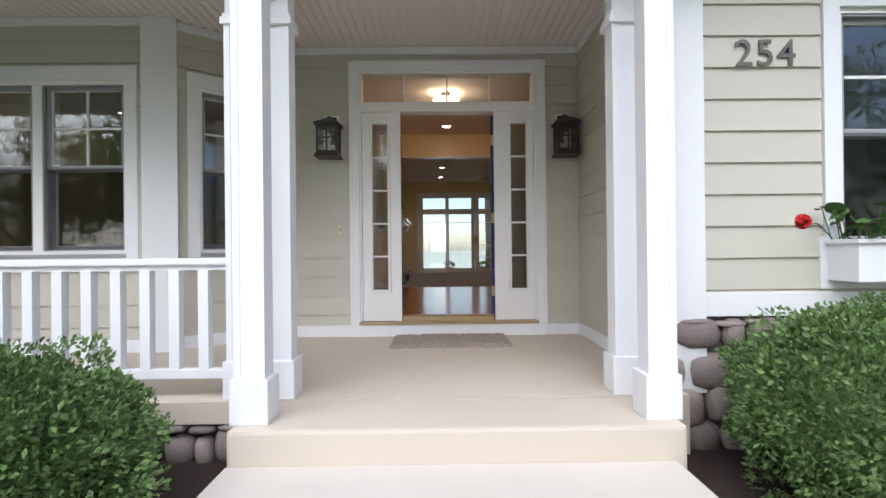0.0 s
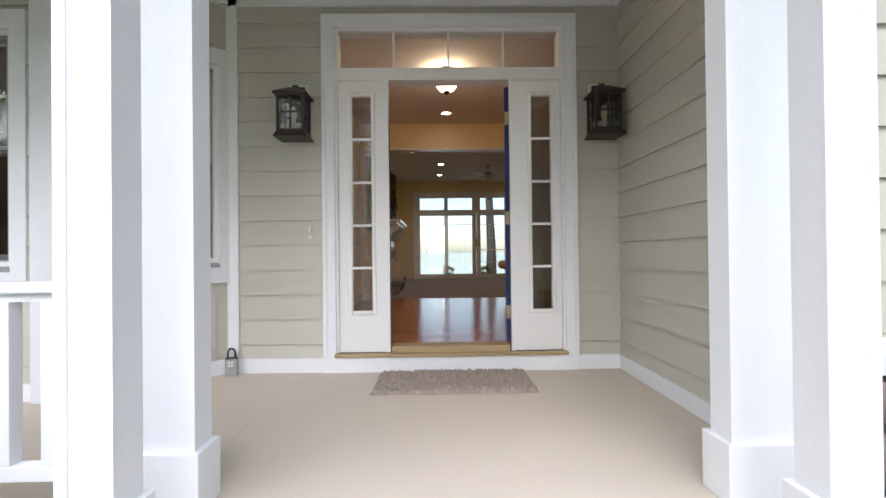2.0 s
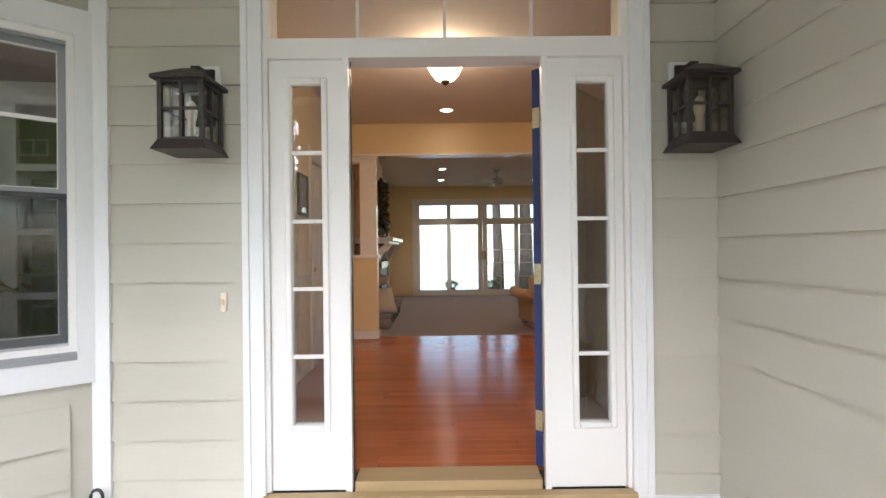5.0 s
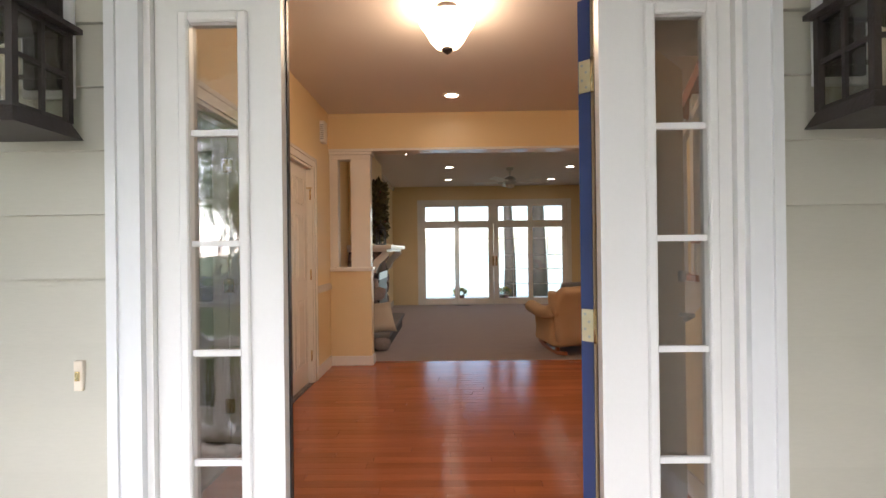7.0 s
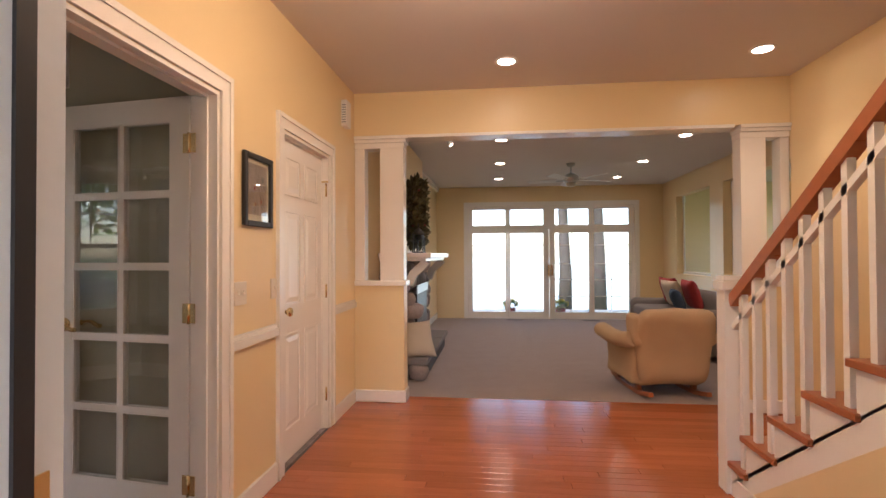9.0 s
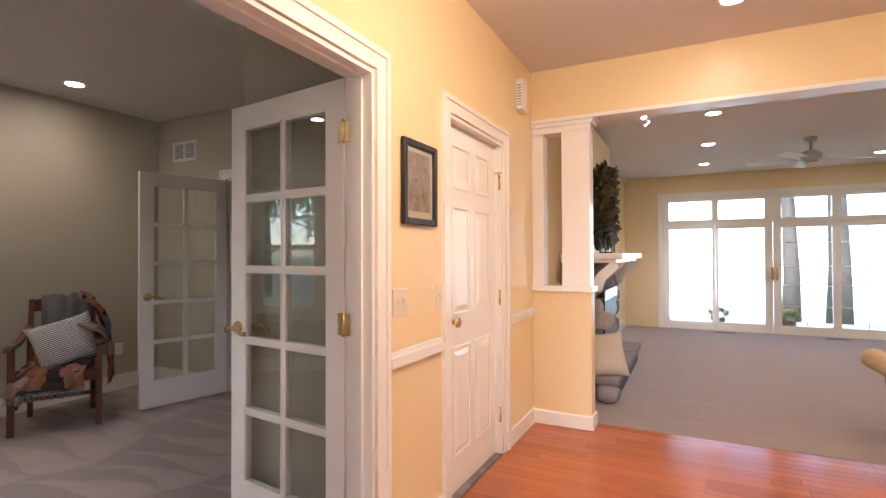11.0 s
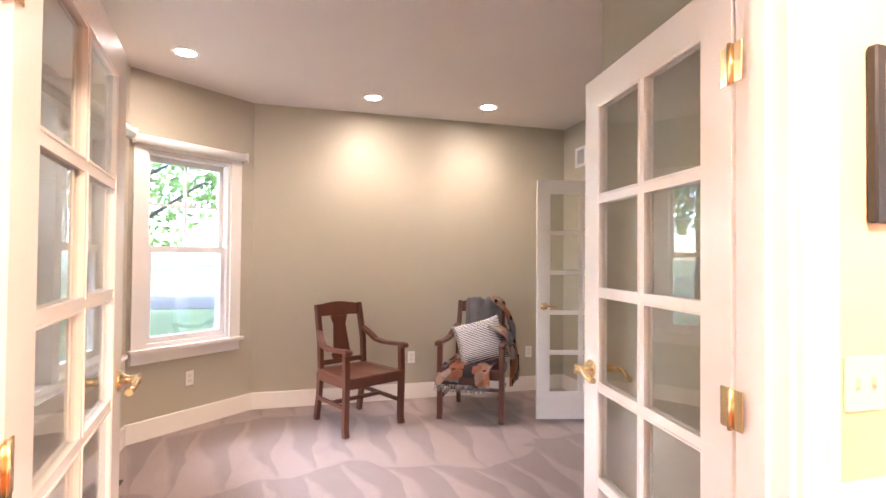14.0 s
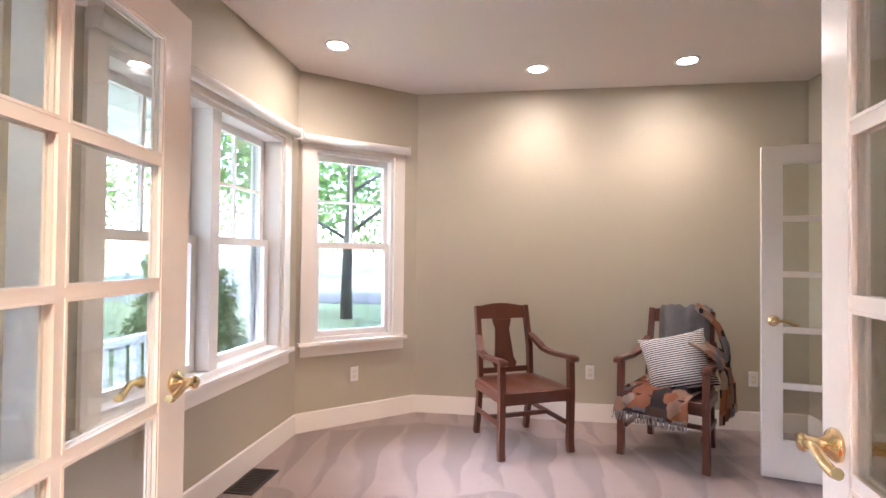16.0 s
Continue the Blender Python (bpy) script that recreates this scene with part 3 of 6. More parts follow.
wall("wall_study_front", (-1.90, 5.02), (-1.41, 5.02), 0.02, 0, 2.95, [], GREEN, GREEN, "sage green wall beside the study doorway")
wall("wall_closet_front", (-2.19, 6.76), (-1.412, 6.76), -0.08, 0, 2.95, [], GREEN, GREEN, "sage green side of the coat closet")
wall("wall_closet_side", (-2.19, 6.84), (-2.19, 8.42), 0.08, 0, 2.95, [], GREEN, GREEN, "sage green side of the coat closet")
solid("wall_back_passage", boxes((-5.35, -1.42, 9.6, 9.7, 0, 2.95), (-5.35, -5.25, 8.43, 9.6, 0, 2.95), (-2.1, -2.0, 8.43, 9.6, 0, 2.95)), YELLOW, "plain walls of the passage behind the study", "wall", kind="structure")
wall("wall_foyer_right", (2.35, 4.86), (2.35, 8.76), 0.12, 0, 5.0, [], YELLOW, YELLOW, "pale yellow wall along the stairs")
solid("floor_slab", boxes((-5.3, 2.4, 5.01, 8.97, -0.2, -0.022), (-5.3, 6.5, 8.97, 14.68, -0.2, -0.022)), MORTAR, "sub-floor under the rooms", "floor", kind="structure")
bm = boxes((-5.3, -1.31, 5.2, 9.65, -0.02, 0.0))
bay_floor = [(-5.24, 5.2), (-4.56, 4.41), (-2.57, 4.41), (-1.84, 5.03), (-1.31, 5.03), (-1.31, 5.2)]
f = bm.faces.new([bm.verts.new((x, y, 0)) for x, y in bay_floor])
bmesh.ops.extrude_face_region(bm, geom=[f])
bmesh.ops.translate(bm, verts=f.verts[:], vec=(0, 0, -0.15))
solid("floor_study_carpet", bm, CARPET, "grey-mauve carpet with vacuum marks", "carpet", kind="structure")
solid("floor_living_carpet", boxes((-1.29, 6.4, 8.965, 14.66, -0.02, 0.004)), LIVCARPET, "grey-mauve living room carpet", "carpet", kind="structure")
solid("ceiling_foyer", boxes((-1.29, 1.30, 5.0, 8.76, H, 2.95), (1.30, 2.35, 7.3, 8.76, H, 2.95)), CEIL, "smooth white foyer ceiling", "ceiling", kind="structure")
solid("ceiling_stairwell", boxes((1.30, 2.35, 5.0, 7.3, 4.9, 5.0), (1.25, 1.30, 5.0, 7.3, 2.95, 5.0), (1.25, 2.35, 7.3, 7.4, 2.95, 5.0), (1.25, 2.35, 4.9, 5.0, 2.95, 5.0)), CEIL, "stairwell shaft above the stairs", "ceiling", kind="structure")
solid("ceiling_study", boxes((-5.75, -1.41, 4.1, 8.42, 2.74, 2.95), (-5.35, -1.42, 8.42, 9.7, 2.74, 2.95)), CEIL, "smooth white study ceiling", "ceiling", kind="structure")
solid("ceiling_living", boxes((-1.42, 6.5, 8.9, 14.8, 2.70, 2.95)), CEIL, "smooth white living room ceiling", "ceiling", kind="structure")
# beam between foyer and living room, half walls and square columns
solid("beam_foyer", boxes((-1.29, 2.35, 8.76, 8.92, 2.36, 2.95)), YELLOW, "pale yellow beam over the wide opening", "beam", kind="structure")
solid("beam_soffit", boxes((-0.80, 1.92, 8.745, 8.935, 2.335, 2.362), bev=0.004), TRIM, "white trim under the beam", "trim", kind="structure")


def room_column(x0, x1, xa, xb, label):
    c = thing("room_column", label, "column", group="columns between foyer and living room", kind="structure")
    part("half_wall", boxes((min(x0, xa), max(x1, xb), 8.765, 8.915, 0, 1.03)), YELLOW, c)
    part("ledge", boxes((min(x0, xa) - (0.0 if xa < x0 else 0.02), max(x1, xb) + (0.02 if xa < x0 else 0.0), 8.745, 8.935, 1.03, 1.075), bev=0.008), TRIM, c)
    part("shaft", boxes((x0 + 0.005, x1 - 0.005, 8.77, 8.91, 1.075, 2.25)), TRIM, c)
    part("pilaster", boxes((xa, xb, 8.78, 8.90, 1.075, 2.25)), TRIM, c)
    part("cap", boxes((min(x0, xa), max(x1, xb), 8.765, 8.915, 2.25, 2.30), (min(x0, xa), max(x1, xb) + 0.02, 8.75, 8.93, 2.30, 2.33), (min(x0, xa), max(x1, xb) + 0.045, 8.735, 8.945, 2.33, 2.36), bev=0.006), TRIM, c)
    part("base_board", boxes((min(x0, xa), max(x1, xb) + 0.015, 8.75, 8.93, 0.006, 0.11), bev=0.006), TRIM, c)
    return c


room_column(-1.06, -0.84, -1.288, -1.20, "square white column on a yellow half wall with a ledge")
room_column(1.965, 2.17, 2.28, 2.348, "square white column on a half wall beside the stairs")

# baseboards, chair rail
strip("baseboard_foyer", (-1.29, 5.0), (-1.29, 8.76), 0, 0.016, 0.004, 0.12, TRIM, "white foyer baseboard", [(0, 1.71), (2.19, 3.19)])
strip("chair_rail", (-1.29, 5.0), (-1.29, 8.76), 0, 0.022, 0.84, 0.89, TRIM, "white chair rail with a bead", [(0, 1.71), (2.19, 3.19)])
strip("chair_rail_bead", (-1.29, 5.0), (-1.29, 8.76), 0, 0.012, 0.885, 0.91, TRIM, "white bead above the chair rail", [(0, 1.71), (2.19, 3.19)])
strip("baseboard_study_far", (-5.23, 5.20), (-5.23, 8.30), 0, 0.016, 0.002, 0.15, TRIM, "white study baseboard")
strip("baseboard_study_back", (-5.23, 8.30), (-2.16, 8.30), 0, 0.016, 0.002, 0.15, TRIM, "white study baseboard", [(0.97, 1.93)])
for i in range(3):
    strip("baseboard_bay", INB[i + 1], INB[i], 0, 0.016, 0.002, 0.15, TRIM, "white baseboard round the bay")
strip("baseboard_living", (-1.29, 8.93), (-1.29, 14.66), 0, 0.016, 0.006, 0.12, TRIM, "white living room baseboard", [(0.5, 2.7)])
strip("crown_living", (-1.29, 8.93), (-1.29, 14.66), 0, 0.05, 2.62, 2.70, TRIM, "white crown moulding")


def casing(name, p, q, u0, u1, zt, label, both=0.12, mat=None):
    """Door casing with backband round an opening u0-u1 on a wall from p to q, on its right side, and the jamb through it."""
    at, _ = plane_of(p, q)
    c = thing(name, label, "door frame", kind="structure")
    for v, th in ((0, 1), (-both, -1)):
        bm = bmesh.new()
        for a in ((u0 - 0.085, u0 - 0.006, 0.004, zt + 0.085), (u1 + 0.006, u1 + 0.085, 0.004, zt + 0.085), (u0 - 0.006, u1 + 0.006, zt + 0.006, zt + 0.085)):
            lbox(bm, at, a[0], a[1], v, v + th * 0.016, a[2], a[3])
        for a in ((u0 - 0.092, u0 - 0.066, 0.004, zt + 0.092), (u1 + 0.066, u1 + 0.092, 0.004, zt + 0.092), (u0 - 0.066, u1 + 0.066, zt + 0.066, zt + 0.092)):
            lbox(bm, at, a[0], a[1], v + th * 0.0005, v + th * 0.024, a[2], a[3])
        part("casing", bm, TRIM, c)
    bm = bmesh.new()
    for a in ((u0 - 0.001, u0 + 0.016, 0.004, zt), (u1 - 0.016, u1 + 0.001, 0.004, zt), (u0 + 0.016, u1 - 0.016, zt - 0.016, zt + 0.001)):
        lbox(bm, at, a[0], a[1], -both - 0.004, 0.004, a[2], a[3])
    for a in ((u0 + 0.016, u0 + 0.028, 0.004, zt - 0.016), (u1 - 0.028, u1 - 0.016, 0.004, zt - 0.016), (u0 + 0.028, u1 - 0.028, zt - 0.028, zt - 0.016)):
        lbox(bm, at, a[0], a[1], -0.075, -0.04, a[2], a[3])
    part("jamb", bm, TRIM, c)
    return c


casing("door_frame_1", (-1.29, 5.0), (-1.29, 8.76), 0.19, 1.61, 2.05, "white casing round the double doorway to the study")
casing("door_frame_2", (-1.29, 5.0), (-1.29, 8.76), 2.29, 3.09, 2.05, "white casing round the closet door")
casing("door_frame_3", (-5.23, 8.30), (-2.16, 8.30), 1.06, 1.84, 2.05, "white casing round the study's back doorway")

# ---- living room shell ----
wall("wall_living_far", (-1.41, 14.68), (6.5, 14.68), -0.12, 0, 2.95, [(0.78, 4.10, -1, 2.30)], YELLOW, YELLOW, "pale yellow living room wall with a wide glazed opening")
wall("wall_living_right", (3.38, 8.76), (3.38, 14.68), 0.0 - 0.14, 0, 2.95, [(1.2, 3.3, 0.95, 2.36), (3.75, 5.2, 0.95, 2.36)], YELLOW, YELLOW, "pale yellow half wall with wide openings to a sunroom")
solid("half_wall_caps", boxes((3.355, 3.545, 9.94, 12.08, 0.945, 0.985), (3.355, 3.545, 12.49, 13.98, 0.945, 0.985), bev=0.006), TRIM, "white ledges on the half wall", "trim", kind="structure")
for y in (11.98, 12.43, 13.9):
    c = solid("sunroom_pilaster", boxes((3.36, 3.375, y, y + 0.14, 0.99, 2.36), (3.35, 3.378, y - 0.02, y + 0.16, 2.24, 2.36)), TRIM, "white pilaster on the half wall", "pilaster", kind="structure")
wall("wall_sunroom", (6.4, 8.76), (6.4, 14.68), 0.1, 0, 2.95, [(1.0, 5.4, 0.7, 2.3)], YELLOW, YELLOW, "far wall of the sunroom with a wide window")
wall("wall_sunroom_end", (2.47, 8.77), (6.5, 8.77), 0.12, 0, 2.95, [], YELLOW, YELLOW, "plain end wall of the sunroom")
strip("crown_living_right", (3.38, 14.66), (3.38, 8.93), 0, 0.05, 2.62, 2.70, TRIM, "white crown moulding")

def patio_window():
    """Four glazed doors with four transom lights over them."""
    w = thing("window_patio", "white patio doors with transom windows over the lake", "patio door", kind="structure")
    at = lambda u, v, z: (u, 14.68 + v, z)
    xs = [(-0.54, 0.13), (0.23, 0.90), (1.13, 1.80), (1.91, 2.585)]
    bm = bmesh.new()
    for a in ((-0.72, -0.63, 0.006, 2.39), (2.69, 2.78, 0.006, 2.39), (-0.63, 2.69, 2.30, 2.39)):
        box(bm, a[0], a[1], 14.655, 14.68, a[2], a[3])
    part("casing", bm, TRIM, w)
    part("window_frame", boxes((-0.63, 2.69, 14.69, 14.78, 2.235, 2.30), (-0.63, 2.69, 14.69, 14.78, 1.84, 1.91), (-0.63, -0.60, 14.69, 14.78, 0, 1.84), (2.66, 2.69, 14.69, 14.78, 0, 1.84), (-0.63, 2.69, 14.69, 14.78, 0.004, 0.03)), TRIM, w)
    bm = bmesh.new()
    ed = [-0.63] + [v for x in xs for v in x] + [2.69]
    for a, b in zip(ed[::2], ed[1::2]):
        box(bm, a, b, 14.70, 14.77, 1.91, 2.235)
    part("transom_bars", bm, TRIM, w)
    for i, (a, b) in enumerate(xs):
        bm = boxes((a, b, 14.74, 14.748, 1.91, 2.235)); p = part("transom_pane", bm, GLASS, w); p.visible_shadow = False
        l, r = (ed[2 * i] if i in (0,) else (ed[2 * i] + ed[2 * i + 1]) / 2), (ed[2 * i + 3] if i == 3 else (ed[2 * i + 2] + ed[2 * i + 3]) / 2)
        l, r = l + (0.03 if i == 0 else 0.002), r - (0.03 if i == 3 else 0.002)
        bm = boxes((l, a, 14.70 + 0.02 * (i % 2), 14.74 + 0.02 * (i % 2), 0.03, 1.84), (b, r, 14.70 + 0.02 * (i % 2), 14.74 + 0.02 * (i % 2), 0.03, 1.84), (a, b, 14.70 + 0.02 * (i % 2), 14.74 + 0.02 * (i % 2), 0.03, 0.14), (a, b, 14.70 + 0.02 * (i % 2), 14.74 + 0.02 * (i % 2), 1.75, 1.84))
        d = part("door_panel", bm, TRIM, w)
        bm = bmesh.new()
        for z in (1.50, 1.12, 0.80, 0.46) if i >= 2 else (1.50,):
            box(bm, a, b, 14.715 + 0.02 * (i % 2), 14.725 + 0.02 * (i % 2), z - 0.006, z + 0.006)
        if i >= 2: box(bm, (a + b) / 2 - 0.006, (a + b) / 2 + 0.006, 14.714 + 0.02 * (i % 2), 14.726 + 0.02 * (i % 2), 0.14, 1.75)
        part("grille", bm, TRIM, d)
        p = part("pane", boxes((a, b, 14.727 + 0.02 * (i % 2), 14.733 + 0.02 * (i % 2), 0.14, 1.75)), GLASS, d); p.visible_shadow = False
        if i in (1, 2):
            x = 1.0 if i == 1 else 1.07
            part("handle", boxes((x - 0.015, x + 0.015, 14.665, 14.70 + 0.02 * (i % 2), 0.88, 1.10), bev=0.006), BRASS, d)


patio_window()

# ---- ceiling lamps ----
def downlight(x, y, z, watts, cone=110):
    d = thing("downlight", "white recessed ceiling light, switched on", "ceiling light", pose(x, y, z), group="recessed ceiling lights")
    part("trim_ring", lathe([(0.062, -0.001), (0.085, -0.001), (0.088, -0.006), (0.066, -0.008), (0.062, -0.004)], 28), PAINT, d)
    part("lens", lathe([(0.001, -0.002), (0.062, -0.002), (0.062, -0.006), (0.001, -0.006)], 28), LAMPG, d)
    l = new("lamp", bpy.data.lights.new("lamp", 'SPOT'))
    l.data.energy, l.data.color, l.data.spot_size, l.data.spot_blend, l.data.shadow_soft_size = watts, (1.0, 0.76, 0.52), radians(cone), 1.0, 0.06
    l.parent = d
    l.location = (0, 0, -0.02)


for x, y in ((-4.175, 4.86), (-4.745, 6.20), (-4.71, 7.24)):
    downlight(x, y, 2.74, W_STUDY, 150)
for x, y in ((0.054, 8.17), (1.85, 8.17)):
    downlight(x, y, H, W_FOYER)
for x, y in ((0.03, 10.5), (0.02, 12.04), (0.0, 13.56), (2.18, 10.53), (2.15, 12.14), (2.13, 13.66)):
    downlight(x, y, 2.70, W_LIVING)

bowl = thing("bowl_ceiling_lamp", "frosted glass bowl lamp with a bronze finial, lit", "ceiling lamp", pose(0.02, 6.43, 0))
part("canopy", lathe([(0.001, H), (0.065, H), (0.06, H - 0.02), (0.02, H - 0.03), (0.012, 2.55), (0.001, 2.55)], 24), IRON, bowl)
b = part("glass_bowl", lathe([(0.165, 2.665), (0.178, 2.66), (0.170, 2.635), (0.135, 2.585), (0.105, 2.53), (0.075, 2.495), (0.03, 2.485), (0.03, 2.49), (0.07, 2.50), (0.10, 2.535), (0.13, 2.59), (0.163, 2.64)], 36), SHADEG, bowl)
b.visible_shadow = False
part("finial", lathe([(0.03, 2.487), (0.036, 2.475), (0.022, 2.46), (0.012, 2.452), (0.001, 2.447)], 20), IRON, bowl)
l = new("bulb", bpy.data.lights.new("bulb", 'POINT'))
l.data.energy, l.data.color, l.data.shadow_soft_size = W_BOWL, (1.0, 0.72, 0.45), 0.06
l.parent = bowl; l.location = (0, 0, 2.62)

# ---- entrance ----
entry = thing("door_frame_entry", "white entrance frame with sidelights and a transom", "door frame", kind="structure")
bm = bmesh.new()
for a in ((-0.97, -0.88, -0.06, 2.55), (0.88, 0.97, -0.06, 2.55), (-0.88, 0.88, 2.46, 2.55)):
    box(bm, a[0], a[1], 4.825, 4.86, a[2], a[3])
for a in ((-0.975, -0.945, -0.06, 2.557), (0.945, 0.975, -0.06, 2.557), (-0.945, 0.945, 2.53, 2.557)):
    box(bm, a[0], a[1], 4.815, 4.861, a[2], a[3])
part("casing", bm, OUTTRIM, entry)
part("base_board", boxes((-0.97, 0.97, 4.82, 4.86, -0.175, -0.06)), OUTTRIM, entry)
part("sill", boxes((-0.89, 0.89, 4.80, 4.86, -0.058, -0.034), bev=0.004), SILLW, entry)
part("threshold", boxes((-0.46, 0.45, 4.862, 5.02, -0.06, 0.012), bev=0.004), SILLW, entry)
part("transom_frame", boxes((-0.90, 0.90, 4.855, 4.99, 2.44, 2.49), (-0.90, 0.90, 4.85, 4.99, 2.06, 2.155), (-0.90, -0.855, 4.855, 4.99, 2.155, 2.44), (0.85, 0.90, 4.855, 4.99, 2.155, 2.44),
     (-0.435, -0.42, 4.88, 4.90, 2.155, 2.44), (-0.01, 0.006, 4.88, 4.90, 2.155, 2.44), (0.415, 0.43, 4.88, 4.90, 2.155, 2.44)), PAINT, entry)
for a, b in ((-0.855, -0.435), (-0.42, -0.01), (0.006, 0.415), (0.43, 0.85)):
    p = part("transom_pane", boxes((a, b, 4.888, 4.894, 2.155, 2.44)), GLASS, entry); p.visible_shadow = False
part("door_post", boxes((-0.90, -0.86, 4.85, 5.0, -0.03, 2.06), (-0.50, -0.470, 4.848, 4.89, -0.03, 2.06), (-0.54, -0.505, 4.917, 4.985, -0.03, 2.06), (0.462, 0.49, 4.848, 4.89, -0.03, 2.06), (0.497, 0.535, 4.917, 4.985, -0.03, 2.06), (0.86, 0.90, 4.85, 5.0, -0.03, 2.06)), PAINT, entry)
for x in (-0.478, 0.466):
    part("weatherstrip", boxes((x, x + 0.012, 4.8905, 4.912, 0.014, 2.055)), BLACK, entry, "black rubber weatherstrip")
part("inner_casing", boxes((-0.99, -0.90, 5.0, 5.015, 0.004, 2.58), (0.90, 0.99, 5.0, 5.015, 0.004, 2.58), (-0.90, 0.90, 5.0, 5.015, 2.49, 2.58)), TRIM, entry)
for sx, a, b, ga, gb in ((-1, -0.858, -0.502, -0.755, -0.605), (1, 0.492, 0.858, 0.632, 0.785)):
    zs = [0.285, 0.615, 0.945, 1.275, 1.609, 1.94]
    bm = bmesh.new()
    for q in ((a, ga, -0.03, 2.058), (gb, b, -0.03, 2.058), (ga, gb, -0.03, zs[0]), (ga, gb, zs[-1], 2.058)):
        box(bm, q[0], q[1], 4.872, 4.915, q[2], q[3])
    panel = part("sidelight_panel", bm, PAINT, entry, "white sidelight panel with a tall divided pane")
    bm = bmesh.new()
    e = 0.03
    for q in ((ga - e, ga, zs[0] - e, zs[-1] + e), (gb, gb + e, zs[0] - e, zs[-1] + e), (ga, gb, zs[0] - e, zs[0]), (ga, gb, zs[-1], zs[-1] + e)):
        box(bm, q[0], q[1], 4.858, 4.872, q[2], q[3])
    bmesh.ops.bevel(bm, geom=bm.edges[:], offset=0.005, segments=1, affect='EDGES')
    part("bead", bm, PAINT, panel)
    part("muntin", boxes(*[(ga, gb, 4.878, 4.892, z - 0.009, z + 0.009) for z in zs[1:-1]]), PAINT, panel)
    for c, d in zip(zs, zs[1:]):
        p = part("pane", boxes((ga - 0.003, gb + 0.003, 4.893, 4.898, c, d)), SIDEGLASS, panel); p.visible_shadow = False

# navy front door, open into the foyer
fd = thing("front_door", "open front door, navy blue outside and tan inside", "door", pose(0.48, 4.985, 0, 0, 0, -42))
bm = bmesh.new()
fs = box(bm, -0.045, 0.0, 0.004, 0.90, 0.016, 2.05)
fs[5].material_index = 1
part("door_leaf", bm, [DOORTAN, NAVY], fd)
bm = bmesh.new()
for y0, y1, z0, z1 in ((0.12, 0.41, 0.2, 0.85), (0.49, 0.78, 0.2, 0.85), (0.12, 0.41, 1.0, 1.9), (0.49, 0.78, 1.0, 1.9)):
    box(bm, -0.051, -0.045, y0, y1, z0, z1)
bmesh.ops.bevel(bm, geom=bm.edges[:], offset=0.003, segments=1, affect='EDGES')
part("raised_panels", bm, NAVY, fd)
part("edge_face", boxes((-0.045, -0.004, -0.002, 0.003, 0.016, 2.05)), NAVY, fd, "navy painted hinge edge")
part("inner_panels", boxes(*[(0.0, 0.005, a, b, c, d) for a, b in ((0.12, 0.41), (0.49, 0.78)) for c, d in ((0.2, 0.85), (1.0, 1.9))]), DOORTAN, fd)
part("inner_knob", tube(bmesh.new(), [(0.0, 0.83, 0.95), (0.055, 0.83, 0.95), (0.06, 0.78, 0.95), (0.055, 0.72, 0.945)], 0.010), STEEL, fd, "satin nickel inner lever")
part("thumb_turn", tube(bmesh.new(), [(0.0, 0.83, 1.12), (0.02, 0.83, 1.12)], 0.026, 16), STEEL, fd)
for z in (0.25, 1.00, 1.80):
    h = part("hinge", boxes((-0.042, 0.0, -0.0055, -0.002, z - 0.052, z + 0.052), bev=0.0012), PALEBRASS, fd, "pale brass butt hinge")
    for dx, dz in ((-0.03, 0.036), (-0.016, 0.012), (-0.03, -0.012), (-0.016, -0.036)):
        part("screw", tube(bmesh.new(), [(dx, -0.0053, z + dz), (dx, -0.0072, z + dz)], 0.0042, 10), STEEL, h)
    part("hinge_pin", tube(bmesh.new(), [(0.006, -0.006, z - 0.055), (0.006, -0.006, z + 0.055)], 0.007), BRASS, h)
part("lever", tube(bmesh.new(), [(-0.045, 0.83, 0.95), (-0.10, 0.83, 0.95), (-0.105, 0.79, 0.95), (-0.10, 0.72, 0.945)], 0.010), STEEL, fd, "satin nickel lever handle")
part("rose", boxes((-0.055, -0.045, 0.80, 0.86, 0.89, 1.06), bev=0.004), STEEL, fd)
part("deadbolt", tube(bmesh.new(), [(-0.045, 0.83, 1.12), (-0.06, 0.83, 1.12)], 0.028, 16), STEEL, fd)
strike = thing("strike_plate", "brass strike plate on the door post", "strike plate")
part("plate", boxes((-0.5055, -0.502, 4.93, 4.965, 0.86, 1.06)), BRASS, strike)

# ---- porch columns ----
def porch_column(x0, x1, y0, y1, zc, label):
    c = thing("porch_column", label, "column", pose(0, 0, -0.175), group="porch columns")
    e = 0.022
    part("plinth", boxes((x0, x1, y0, y1, 0, 0.22), bev=0.006), OUTTRIM, c)
    part("shaft", boxes((x0 + e, x1 - e, y0 + e, y1 - e, 0.215, 2.60), bev=0.004), OUTTRIM, c)
    part("edge_trim", boxes((x0 + e - 0.004, x0 + e + 0.03, y0 + e - 0.006, y0 + e + 0.002, 0.22, zc), (x1 - e - 0.03, x1 - e + 0.004, y0 + e - 0.006, y0 + e + 0.002, 0.22, zc)), OUTTRIM, c)
    part("collar", boxes((x0, x1, y0, y1, zc, zc + 0.045), (x0 + 0.01, x1 - 0.01, y0 + 0.01, y1 - 0.01, zc + 0.045, zc + 0.07), bev=0.006), OUTTRIM, c)


